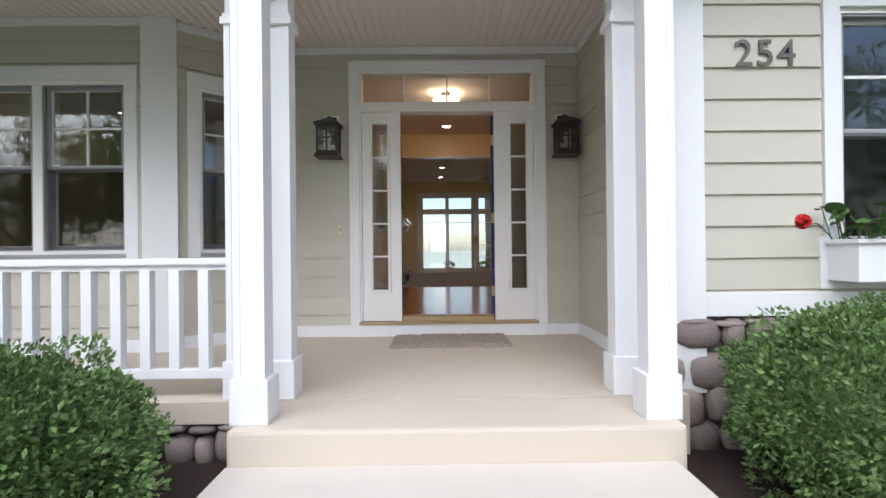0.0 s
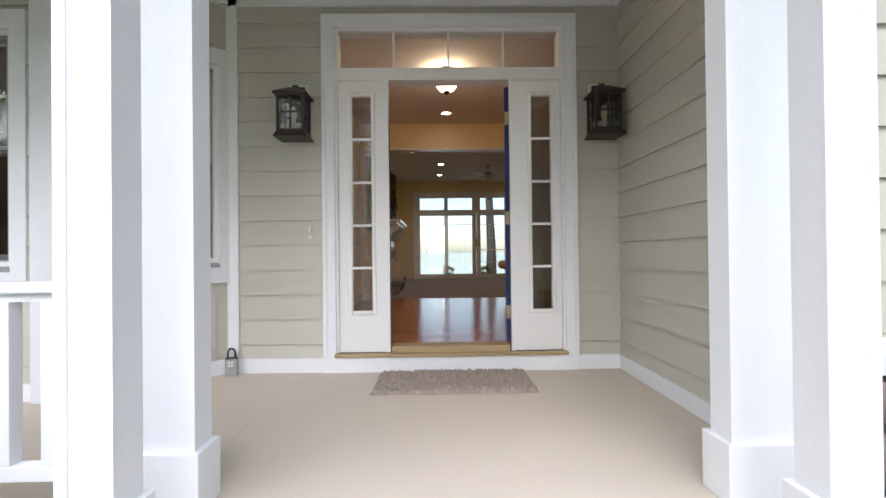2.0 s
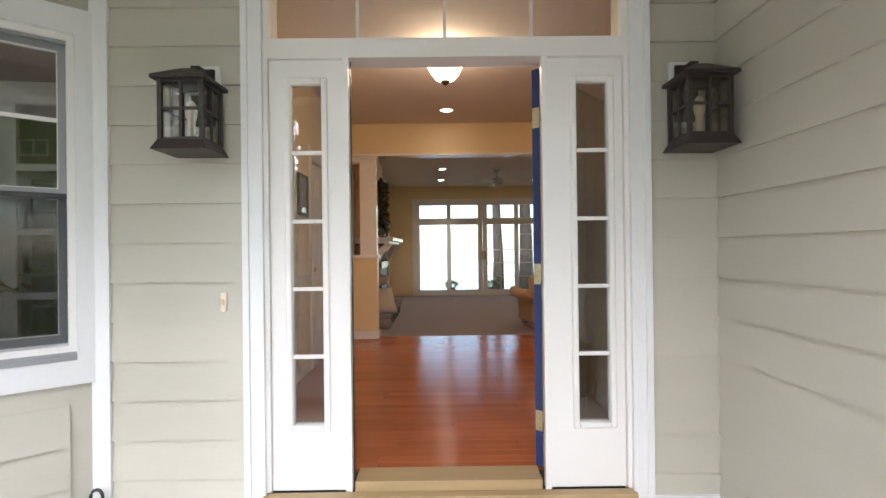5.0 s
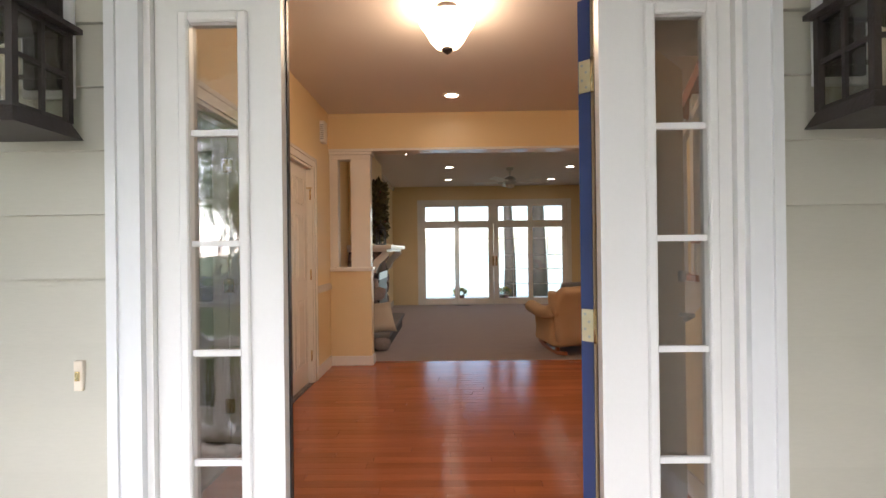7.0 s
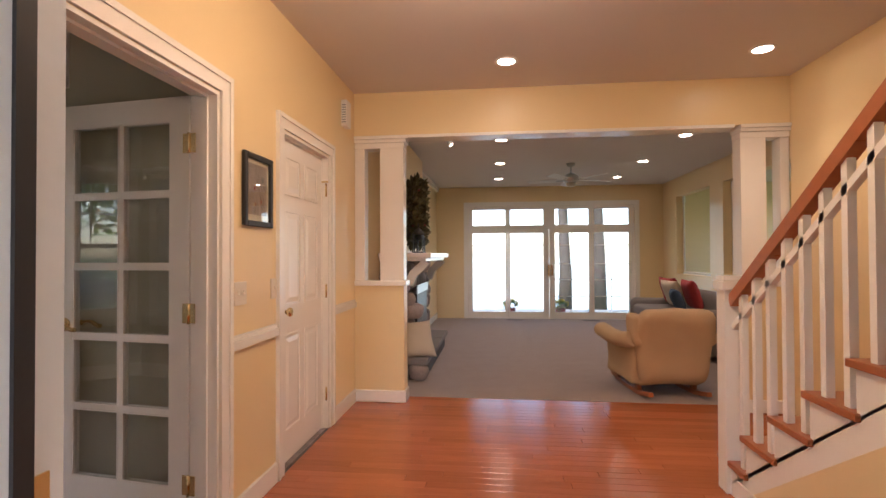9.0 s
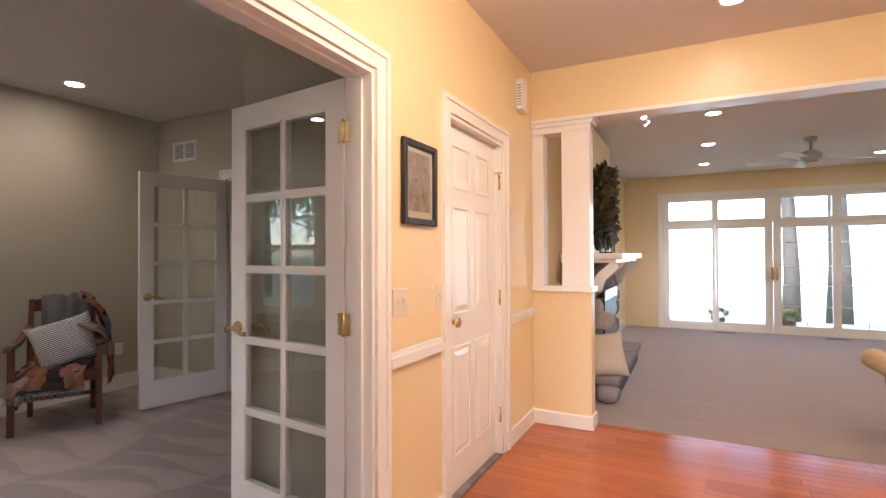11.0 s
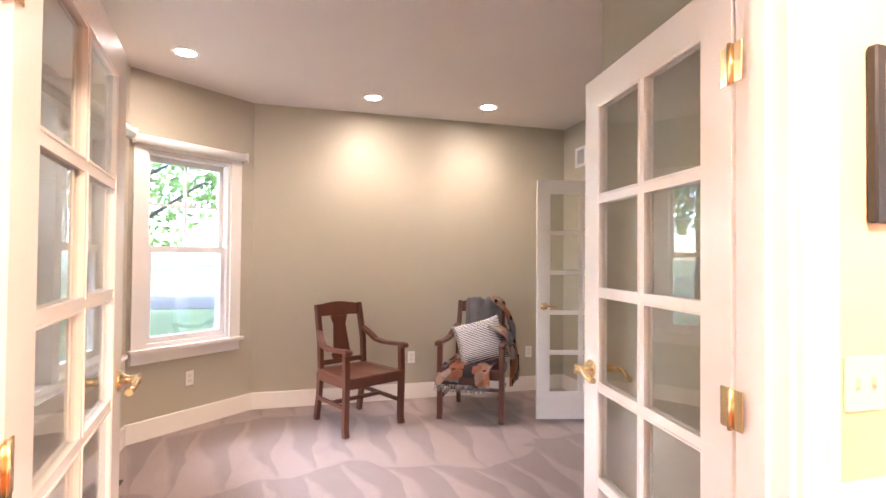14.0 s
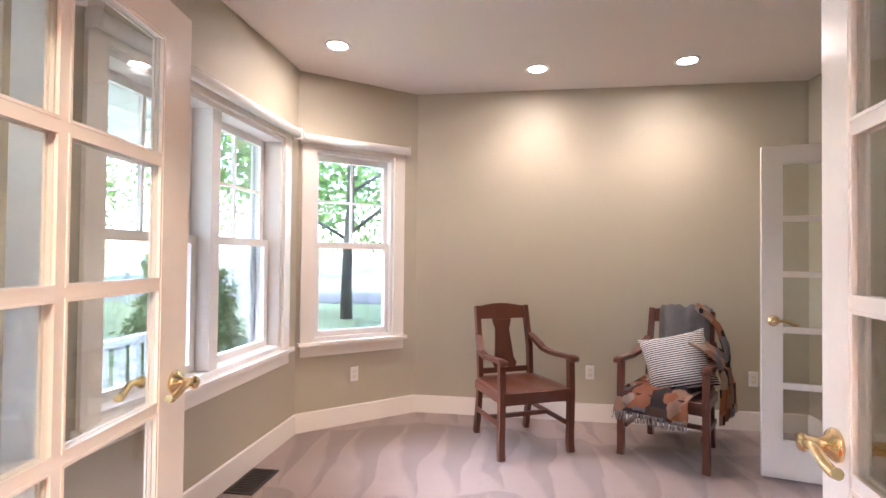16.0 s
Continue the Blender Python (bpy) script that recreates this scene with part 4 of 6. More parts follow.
porch_column(-1.135, -0.945, 2.345, 2.525, 2.16, "slim square white porch column on a square plinth")
porch_column(0.91, 1.09, 2.345, 2.525, 2.16, "slim square white porch column on a square plinth")
porch_column(-1.35, -0.94, 2.77, 2.95, 2.16, "broad white porch pier where the railing ends")
porch_column(0.90, 1.275, 2.77, 2.95, 2.16, "broad white porch pier against the house corner")

rail = thing("porch_railing", "white painted porch railing with square balusters", "railing", pose(0, 2.84, -0.175))
part("top_rail", boxes((-5.4, -1.33, -0.045, 0.045, 0.775, 0.815), bev=0.008), OUTTRIM, rail)
part("under_rail", boxes((-5.4, -1.33, -0.02, 0.02, 0.745, 0.775)), OUTTRIM, rail)
part("bottom_rail", boxes((-5.4, -1.33, -0.03, 0.03, 0.115, 0.17), bev=0.005), OUTTRIM, rail)
bal = done("baluster", boxes((-0.03, 0.03, -0.03, 0.03, 0.17, 0.745), bev=0.003), OUTTRIM)
x = -1.475
while x > -5.3:
    o = new("baluster", bal); o.parent = rail; o.location = (x, 0, 0); x -= 0.169
for x in (-5.38, -3.35):
    part("foot_block", boxes((x - 0.03, x + 0.03, -0.03, 0.03, 0.0, 0.115)), OUTTRIM, rail)

# ---- lanterns beside the door ----
def lantern(x):
    s = 1 if x > 0 else -1
    l = thing("wall_lantern", "dark bronze square wall lantern with divided glass", "wall lantern", pose(x, 4.845, 1.575), group="porch lanterns")
    part("mount_block", boxes((-0.075, 0.075, -0.022, 0.0, 0.13, 0.44), bev=0.006), OUTTRIM, l, "white mounting block")
    part("back_plate", boxes((-0.055, 0.055, -0.04, -0.022, 0.15, 0.42), bev=0.006), IRON, l)
    y0, y1, w = -0.235, -0.055, 0.09
    part("arm", boxes((-0.02, 0.02, -0.11, -0.03, 0.33, 0.41)), IRON, l)
    bm = bmesh.new()
    n = [(-w - 0.03, y0 - 0.03), (w + 0.03, y0 - 0.03), (w + 0.03, y1 + 0.02), (-w - 0.03, y1 + 0.02)]
    t = [(-0.03, y0 + 0.06), (0.03, y0 + 0.06), (0.03, y1 - 0.06), (-0.03, y1 - 0.06)]
    hexa(bm, [(*p, 0.305) for p in n] + [(*p, 0.32) for p in n]); hexa(bm, [(*p, 0.32) for p in n] + [(*p, 0.375) for p in t])
    part("roof", bm, IRON, l)
    bm = bmesh.new()
    hexa(bm, [(*p, 0.0) for p in n] + [(p[0] * 0.82, (p[1] + 0.145) * 0.82 - 0.145, 0.045) for p in n])
    part("base", bm, IRON, l)
    for px, py in ((-w, y0), (w, y0), (w, y1), (-w, y1)):
        part("corner_post", boxes((px - 0.009, px + 0.009, py - 0.009, py + 0.009, 0.045, 0.305)), IRON, l)
    bars = []
    for a in ((-w, w, y0 - 0.004, y0 + 0.004), (-w, w, y1 - 0.004, y1 + 0.004), (-w - 0.004, -w + 0.004, y0, y1), (w - 0.004, w + 0.004, y0, y1)):
        bars += [(*a, z - 0.006, z + 0.006) for z in (0.05, 0.18, 0.298)]
    ym = (y0 + y1) / 2
    for a in ((-0.006, 0.006, y0 - 0.005, y0 + 0.005), (-w - 0.005, -w + 0.005, ym - 0.006, ym + 0.006), (w - 0.005, w + 0.005, ym - 0.006, ym + 0.006)):
        bars.append((*a, 0.045, 0.305))
    for a in bars:
        part("glazing_bar", boxes(a), IRON, l)
    for a in ((-w, w, y0 + 0.005, y0 + 0.008), (-w + 0.005, -w + 0.008, y0 + 0.009, y1), (w - 0.008, w - 0.005, y0 + 0.009, y1)):
        part("glass", boxes((*a, 0.045, 0.305)), SEEDY, l)
    part("candle", lathe([(0.001, 0.045), (0.016, 0.045), (0.016, 0.15), (0.022, 0.16), (0.026, 0.19), (0.015, 0.23), (0.001, 0.24)], 14, (0, ym, 0)), IVORY, l)


lantern(-1.15); lantern(1.145)

# ---- small porch things ----
bell = thing("doorbell", "small ivory doorbell button on the siding", "doorbell", pose(-1.075, 4.848, 0.89))
part("plate", boxes((-0.014, 0.014, -0.012, 0.004, -0.045, 0.045), bev=0.004), IVORY, bell)
part("button", boxes((-0.007, 0.007, -0.017, -0.012, -0.014, 0.014), bev=0.002), BRASS, bell)

lock = thing("key_lockbox", "grey key lockbox with a black shackle, on the porch floor", "lockbox", pose(-1.655, 4.79, -0.175, 0, 0, 8))
part("body", boxes((-0.045, 0.045, -0.025, 0.025, 0, 0.125), bev=0.008), GREYP, lock)
part("shackle", tube(bmesh.new(), [(-0.026, 0, 0.12)] + [(-0.026 * math.cos(a), 0, 0.165 + 0.035 * math.sin(a)) for a in np.linspace(0, math.pi, 9)] + [(0.026, 0, 0.12)], 0.0075), BLACK, lock)
part("collar", boxes((-0.042, 0.042, -0.022, 0.022, 0.122, 0.134), bev=0.003), BLACK, lock)
for i in range(2):
    for j in range(2):
        part("dial", boxes((-0.020 + 0.022 * i, -0.004 + 0.022 * i, -0.028, -0.024, 0.07 + 0.022 * j, 0.086 + 0.022 * j), bev=0.001), IVORY, lock)

# woven mat: a thick sheet of looped strands
nx, ny = 150, 86
bm = bmesh.new()
g = []
for j in range(ny + 1):
    for i in range(nx + 1):
        u, v = i / nx, j / ny
        ed = min(u * 2.2, (1 - u) * 2.2, v * 1.2, (1 - v) * 1.2)
        p = Vector((u * 1.08 - 0.54, v * 0.55 - 0.275, 0))
        p.x += 0.010 * noise.noise((p.y * 9, 3, 0)) ; p.y += 0.008 * noise.noise((p.x * 9, 7, 0))
        k = noise.voronoi(Vector((p.x * 48, p.y * 56 + p.x * 12, 0)))[0][0]
        z = 0.044 - 0.042 * min(1, k) ** 1.4 + 0.006 * noise.noise((p.x * 8, p.y * 8, 0))
        g.append(bm.verts.new((p.x, p.y, max(0.001, z * min(1, ed * 22 + 0.05)))))
for j in range(ny):
    for i in range(nx):
        a = j * (nx + 1) + i
        f = bm.faces.new([g[a], g[a + 1], g[a + nx + 2], g[a + nx + 1]]); f.smooth = True
solid("doormat", bm, MAT, "taupe looped rope doormat before the entrance", "doormat", pose(0.0, 4.48, -0.174))

hn = thing("house_number", "dark metal house number 254 on the siding", "house number")
for i, ch in enumerate("254"):
    cu = bpy.data.curves.new("digit", 'FONT'); cu.body = ch; cu.size = 0.225; cu.extrude = 0.006; cu.offset = 0.001
    tmp = new("digit_curve", cu)
    bpy.context.view_layer.update()
    me = bpy.data.meshes.new_from_object(tmp.evaluated_get(bpy.context.evaluated_depsgraph_get()))
    bpy.data.objects.remove(tmp); bpy.data.curves.remove(cu)
    me.materials.clear(); me.materials.append(surf("number_metal", (0.16, 0.15, 0.135), 0.4, 0.1, metal=0.6) if i == 0 else bpy.data.materials["number_metal"])
    d = new("digit", me); d.parent = hn; d.matrix_basis = pose(1.66 + 0.128 * i, 2.832, 1.745, 90, 0, 0)


def leaves(count, centre, radii, size, seed, shell=0.75, flat=0.0, zmin=-1.0, sprig=1):
    """Many small pointed leaves through the outer part of an uneven ellipsoid; vertices and faces."""
    r = np.random.RandomState(seed)
    d = r.normal(size=(count, 3)); d /= np.linalg.norm(d, axis=1)[:, None]
    lump = 1 + 0.16 * np.sin(d[:, 0] * 5 + seed) * np.sin(d[:, 1] * 6 + 2 * seed) + 0.12 * np.sin(d[:, 2] * 8 + seed) * np.cos(d[:, 0] * 9)
    rad = (shell + (1 - shell) * r.rand(count) ** 0.6) * lump
    p = d * rad[:, None]
    p = p[p[:, 2] > zmin]; d = d[:len(p)]
    n = len(p)
    out = p / np.linalg.norm(p, axis=1)[:, None]
    p = p * np.array(radii) + np.array(centre)
    t = out * 0.9 + r.normal(size=(n, 3)) * 0.65 + np.array([0, 0, 0.25 - flat])
    t /= np.linalg.norm(t, axis=1)[:, None]
    w = np.cross(t, r.normal(size=(n, 3))); w /= np.linalg.norm(w, axis=1)[:, None]
    s = size * (0.6 + 0.8 * r.rand(n))[:, None]
    up = np.cross(t, w)
    q = np.stack([p, p + t * s * 0.5 + w * s * 0.28 + up * s * 0.08, p + t * s, p + t * s * 0.5 - w * s * 0.28 + up * s * 0.08], 1).reshape(-1, 3)
    f = np.arange(n * 4).reshape(-1, 4)
    return q, f


def leaf_part(name, sets, material, parent, label=""):
    vs, fs, k = [], [], 0
    for q, f in sets:
        vs.append(q); fs.append(f + k); k += len(q)
    me = bpy.data.meshes.new(name)
    me.from_pydata(np.concatenate(vs).tolist(), [], np.concatenate(fs).tolist())
    me.materials.append(material)
    ob = new(name, me); ob.parent = parent
    return tagged(ob, label)


def shrub(x, y, rx, ry, h, seed, label):
    s = thing("shrub", label, "shrub", pose(x, y, GZ + 0.04), group="clipped evergreen shrubs by the steps")
    bm = bmesh.new()
    for i in range(7):
        a = i * 0.9
        tube(bm, [(0.03 * math.cos(a), 0.03 * math.sin(a), 0), (0.3 * rx * math.cos(a), 0.3 * ry * math.sin(a), h * 0.4), (0.6 * rx * math.cos(a), 0.6 * ry * math.sin(a), h * 0.75)], 0.014, 6, 0.005)
    part("stems", bm, BARK, s)
    core = lathe([(0.02, h * 0.1), (0.72, h * 0.2), (0.8, h * 0.5), (0.66, h * 0.75), (0.3, h * 0.86), (0.02, h * 0.88)], 14)
    for v in core.verts: v.co.x *= rx; v.co.y *= ry
    part("inner_foliage", core, SHRUB, s)
    c = (0, 0, h * 0.5)
    leaf_part("foliage", [leaves(40000, c, (rx, ry, h * 0.52), 0.027, seed, 0.80), leaves(9000, c, (rx * 1.05, ry * 1.05, h * 0.56), 0.032, seed + 9, 0.90)], SHRUB, s)


shrub(-1.98, 1.78, 0.66, 0.60, 0.79, 3, "clipped evergreen shrub in the mulch beside the walk")
shrub(1.97, 2.12, 0.64, 0.58, 0.87, 5, "tall clipped evergreen shrub against the stone base")

# fieldstone bases of porch and house, each stone a piece
def stones(parent, p, q, z0, z1, size, seed):
    at, length = plane_of(p, q)
    r = random.Random(seed)
    z = z0
    while z < z1 - 0.02:
        hgt = min(size * r.uniform(0.75, 1.2), z1 - z)
        u = -r.uniform(0, 0.06)
        while u < length:
            w = size * r.uniform(0.7, 1.6)
            bm = bmesh.new()
            bmesh.ops.create_icosphere(bm, subdivisions=2, radius=1)
            sd, dz = r.random() * 50, r.uniform(-0.22, 0.22) * hgt
            for v in bm.verts:
                k = 1 + 0.24 * noise.noise(v.co * 1.3 + Vector((sd, 0, 0)))
                c = v.co * k
                e = lambda a: math.copysign(abs(a) ** 0.75, a)
                v.co = at(u + w / 2 + e(c.x) * w * 0.49, 0.01 + e(c.y) * 0.07, z + hgt / 2 + e(c.z) * hgt * 0.56 + dz)
            part("stone", bm, STONE, parent, smooth=True)
            u += w
        z += hgt


sb = solid("porch_base", boxes((-5.6, -1.12, 2.80, 2.90, GZ, -0.302)), MORTAR, "fieldstone base under the porch floor", "stone base", kind="structure")
stones(sb, (-2.9, 2.80), (-1.13, 2.80), GZ + 0.03, -0.31, 0.15, 2)
sw = solid("house_base", boxes((1.12, 5.5, 2.88, 3.0, GZ, 0.29)), MORTAR, "fieldstone base of the house wall", "stone base", kind="structure")
stones(sw, (1.14, 2.875), (2.6, 2.875), GZ, 0.24, 0.20, 4)

# flower box with a red geranium
fb = thing("flower_box", "white window box with a red geranium", "flower box", pose(2.86, 2.86, 0.40))
part("box", boxes((-0.66, 0.85, -0.25, -0.03, 0.07, 0.30), bev=0.006), OUTTRIM, fb)
part("lip", boxes((-0.68, 0.87, -0.27, -0.02, 0.285, 0.31), bev=0.005), OUTTRIM, fb)
part("back_board", boxes((-0.70, 0.89, -0.03, -0.002, 0.02, 0.33)), OUTTRIM, fb)
part("soil", boxes((-0.64, 0.83, -0.235, -0.035, 0.29, 0.312)), MULCH, fb)
r = random.Random(8)
bm, st = bmesh.new(), bmesh.new()
for i in range(110):
    x, y, z = r.uniform(-0.74, 0.8), r.uniform(-0.36, -0.06), r.uniform(0.33, 0.50)
    rad = r.uniform(0.03, 0.055)
    m = Matrix.Translation((x, y, z)) @ Euler((r.uniform(-0.9, 0.6), r.uniform(-0.7, 0.7), r.uniform(0, 6))).to_matrix().to_4x4()
    c = bm.verts.new(m @ Vector((0, 0, -0.008)))
    ring = [bm.verts.new(m @ Vector((rad * (1 + 0.1 * math.cos(7 * a)) * math.cos(a), rad * (1 + 0.1 * math.cos(7 * a)) * math.sin(a), 0.006 * math.cos(3.5 * a)))) for a in np.linspace(0.25, 6.03, 14)]
    for a, b in zip(ring, ring[1:]): bm.faces.new([c, a, b])
    tube(st, [(x * 0.92, y * 0.6 - 0.03, 0.31), (x, y, z - 0.01)], 0.003, 5)
part("foliage", bm, GERAN, fb, "scalloped green geranium leaves"); part("stalks", st, GERAN, fb)
fl = bmesh.new()
fx, fy, fz = -0.96, -0.24, 0.41
for i in range(34):
    d = Vector((r.gauss(0, 1), r.gauss(0, 1), r.gauss(0, 1))).normalized()
    m = Matrix.Translation(Vector((fx, fy, fz)) + d * 0.034 * r.uniform(0.7, 1.1)) @ d.to_track_quat('Z', 'Y').to_matrix().to_4x4()
    ring = [fl.verts.new(m @ Vector((0.017 * (1 + 0.25 * math.cos(5 * a)) * math.cos(a), 0.017 * (1 + 0.25 * math.cos(5 * a)) * math.sin(a), 0.003))) for a in np.linspace(0, 5.6, 10)]
    c = fl.verts.new(m @ Vector((0, 0, -0.003)))
    for k in range(10): fl.faces.new([c, ring[k], ring[(k + 1) % 10]])
part("flower_head", fl, RED, fb, "round red geranium flower head")
part("flower_stem", tube(bmesh.new(), [(-0.72, -0.14, 0.32), (-0.85, -0.2, 0.40), (fx, fy, fz - 0.02)], 0.004, 6), GERAN, fb)

# ---- glazed and panelled doors ----
def lever_set(leaf, x, s, z=0.95):
    """A pair of brass levers: rose, neck and a waved grip that runs towards the hinges."""
    for v in (1, -1):
        h = part("door_handle", lathe([(0.001, 0), (0.033, 0), (0.034, 0.006), (0.028, 0.013), (0.017, 0.018), (0.013, 0.03), (0.014, 0.05), (0.019, 0.058), (0.016, 0.066), (0.001, 0.068)], 24), BRASS, leaf, "polished brass lever handle", Matrix.Translation((x, v * 0.0175, z)) @ pose(0, 0, 0, -90 * v), True)
        up = -v
        part("lever", tube(bmesh.new(), [(0, 0, 0.055), (s * 0.02, 0.004 * up, 0.058), (s * 0.04, 0.007 * up, 0.059), (s * 0.062, 0.002 * up, 0.058), (s * 0.085, -0.010 * up, 0.055), (s * 0.105, -0.017 * up, 0.051), (s * 0.118, -0.014 * up, 0.049)], 0.009, 12, 0.011), BRASS, h)


def french_door(hx, hy, angle, w, label, flip=1, s=0.105):
    """Ten-light door; local x runs from the hinge along the leaf."""
    d = thing("french_door", label, "door", pose(hx, hy, 0.014, 0, 0, angle), group="french doors")
    t, h = 0.0175, 2.02
    bm = bmesh.new()
    for a in ((0.003, s, 0, h), (w - s, w, 0, h), (s, w - s, 0, 0.22), (s, w - s, h - 0.11, h)):
        box(bm, a[0], a[1], -t, t, a[2], a[3])
    part("leaf_frame", bm, TRIM, d)
    x0, x1, z0, z1 = s, w - s, 0.22, h - 0.11
    m = (x0 + x1) / 2; e = 0.011
    bm = bmesh.new()
    box(bm, m - e, m + e, -0.013, 0.013, z0, z1)
    zs = [z0 + (z1 - z0) * k / 5 for k in range(6)]
    for z in zs[1:-1]:
        box(bm, x0, m - e, -0.013, 0.013, z - e, z + e); box(bm, m + e, x1, -0.013, 0.013, z - e, z + e)
    part("muntins", bm, TRIM, d)
    bm = bmesh.new()
    for a, b in ((x0, m - e), (m + e, x1)):
        for c, f in zip(zs, zs[1:]):
            c, f = c + (e if c > z0 else 0), f - (e if f < z1 else 0)
            for y in (-0.0155, 0.0105):
                for q in ((a, a + 0.007, c, f), (b - 0.007, b, c, f), (a + 0.007, b - 0.007, c, c + 0.007), (a + 0.007, b - 0.007, f - 0.007, f)):
                    box(bm, q[0], q[1], y, y + 0.005, q[2], q[3])
    part("glazing_bead", bm, TRIM, d)
    for a, b in ((x0, m - e), (m + e, x1)):
        for c, f in zip(zs, zs[1:]):
            p = part("pane", boxes((a, b, -0.002, 0.002, c, f)), GLASS, d); p.visible_shadow = False
    lever_set(d, w - 0.06, -1)
    for z in (0.24, 1.02, 1.80):
        hg = part("hinge", boxes((-0.034, -0.001, -0.020 * flip - 0.002, -0.020 * flip + 0.002, z - 0.045, z + 0.045), (0.002, 0.034, -0.020 * flip - 0.002, -0.020 * flip + 0.002, z - 0.045, z + 0.045), bev=0.0015), BRASS, d, "brass butt hinge")
        part("hinge_pin", tube(bmesh.new(), [(0.0, -0.024 * flip, z - 0.048), (0.0, -0.024 * flip, z + 0.048)], 0.006, 10), BRASS, hg)


french_door(-1.415, 6.605, 172.8, 0.775, "white french door standing open against the closet wall", -1)
french_door(-1.43, 5.195, 188.4, 0.97, "white french door standing open beside the bay", 1, 0.135)
french_door(-4.165, 8.285, 256.0, 0.755, "white french door half open to the back passage", 1)


def panel_door(hy0, hy1):
    d = thing("closet_door", "closed white six-panel closet door", "door", pose(-1.335, 0, 0.012))
    w = hy1 - hy0
    part("door_leaf", boxes((-0.035, 0.0, hy0 + 0.003, hy1 - 0.003, 0, 2.015)), TRIM, d)
    m = (hy0 + hy1) / 2
    for a, b in ((hy0 + 0.11, m - 0.05), (m + 0.05, hy1 - 0.11)):
        for c, e in ((0.20, 0.78), (0.98, 1.56), (1.68, 1.90)):
            bm = bmesh.new()
            for q in ((a - 0.012, a, c - 0.012, e + 0.012), (b, b + 0.012, c - 0.012, e + 0.012), (a, b, c - 0.012, c), (a, b, e, e + 0.012)):
                box(bm, 0.0, 0.006, q[0], q[1], q[2], q[3])
            hexa(bm, [(0.0005, a + 0.012, c + 0.012), (0.0005, b - 0.012, c + 0.012), (0.0005, b - 0.012, e - 0.012), (0.0005, a + 0.012, e - 0.012), (0.009, a + 0.04, c + 0.04), (0.009, b - 0.04, c + 0.04), (0.009, b - 0.04, e - 0.04), (0.009, a + 0.04, e - 0.04)])
            part("panel", bm, TRIM, d)
    part("knob", lathe([(0.001, 0), (0.032, 0), (0.032, 0.006), (0.012, 0.012), (0.011, 0.03), (0.024, 0.04), (0.029, 0.052), (0.024, 0.064), (0.001, 0.068)], 24), BRASS, d, "polished brass door knob", pose(0.0, hy0 + 0.065, 0.94, 0, 90, 0), True)
    for z in (0.25, 1.02, 1.78):
        part("hinge", tube(bmesh.new(), [(0.032, hy1 + 0.006, z - 0.05), (0.032, hy1 + 0.006, z + 0.05)], 0.008, 10), BRASS, d, "brass hinge")
    part("door_stop", boxes((0.0, 0.05, hy1 - 0.01, hy1 + 0.004, 1.835, 1.847), bev=0.002), BRASS, d)


panel_door(7.31, 8.07)

# ---- foyer wall things ----
pic = thing("framed_picture", "black framed abstract print with a cream mount", "picture", pose(-1.288, 6.965, 1.64))
bm = bmesh.new()
for a in ((-0.155, -0.125, -0.19, 0.19), (0.125, 0.155, -0.19, 0.19), (-0.125, 0.125, -0.19, -0.16), (-0.125, 0.125, 0.16, 0.19)):
    box(bm, 0, 0.022, *a)
bmesh.ops.bevel(bm, geom=bm.edges[:], offset=0.004, segments=1, affect='EDGES')
part("picture_frame", bm, BLACK, pic)
part("mount", boxes((0, 0.006, -0.125, 0.125, -0.16, 0.16)), MATTE, pic)
part("print", boxes((0.006, 0.008, -0.098, 0.098, -0.128, 0.138)), ARTP, pic)
rr = random.Random(4)
for k in range(7):
    y, z, s = rr.uniform(-0.07, 0.05), rr.uniform(-0.10, 0.09), rr.uniform(0.012, 0.03)
    part("print_patch", boxes((0.008, 0.0085 + 0.0002 * k, y, y + s, z, z + s * 0.9)), (REDF, CREAMF, GREYF)[k % 3], pic)
p = part("glazing", boxes((0.010, 0.012, -0.125, 0.125, -0.16, 0.16)), GLASS, pic); p.visible_shadow = False


def wall_plate(name, label, m, w, toggles, category):
    s = thing(name, label, category, m)
    part("plate", boxes((0, 0.006, -w / 2, w / 2, -0.058, 0.058), bev=0.003), IVORY, s)
    for k in range(toggles):
        y = (k - (toggles - 1) / 2) * 0.046
        part("toggle", boxes((0.006, 0.016, y - 0.006, y + 0.006, -0.004, 0.016), bev=0.001), IVORY, s)


wall_plate("light_switch", "ivory double light switch on the yellow wall", pose(-1.29, 6.80, 1.11), 0.115, 2, "light switch")
wall_plate("light_switch", "ivory single light switch beside the closet door", pose(-1.29, 7.165, 1.11), 0.07, 1, "light switch")
ch = thing("door_chime", "white door chime box high on the yellow wall", "door chime", pose(-1.29, 8.45, 2.47))
part("cover", boxes((0, 0.05, -0.06, 0.06, -0.11, 0.11), bev=0.008), PAINT, ch)
part("side_slots", boxes(*[(0.008, 0.042, -0.063, -0.058, -0.08 + 0.02 * k, -0.072 + 0.02 * k) for k in range(8)]), GREYP, ch)


def outlet(m):
    s = thing("wall_outlet", "white wall socket plate low on the sage wall", "wall socket", m, group="wall sockets")
    part("plate", boxes((0, 0.006, -0.035, 0.035, -0.057, 0.057), bev=0.003), PAINT, s)
    for z in (-0.02, 0.02):
        part("socket", boxes((0.006, 0.009, -0.016, 0.016, z - 0.013, z + 0.013), bev=0.002), IVORY, s)


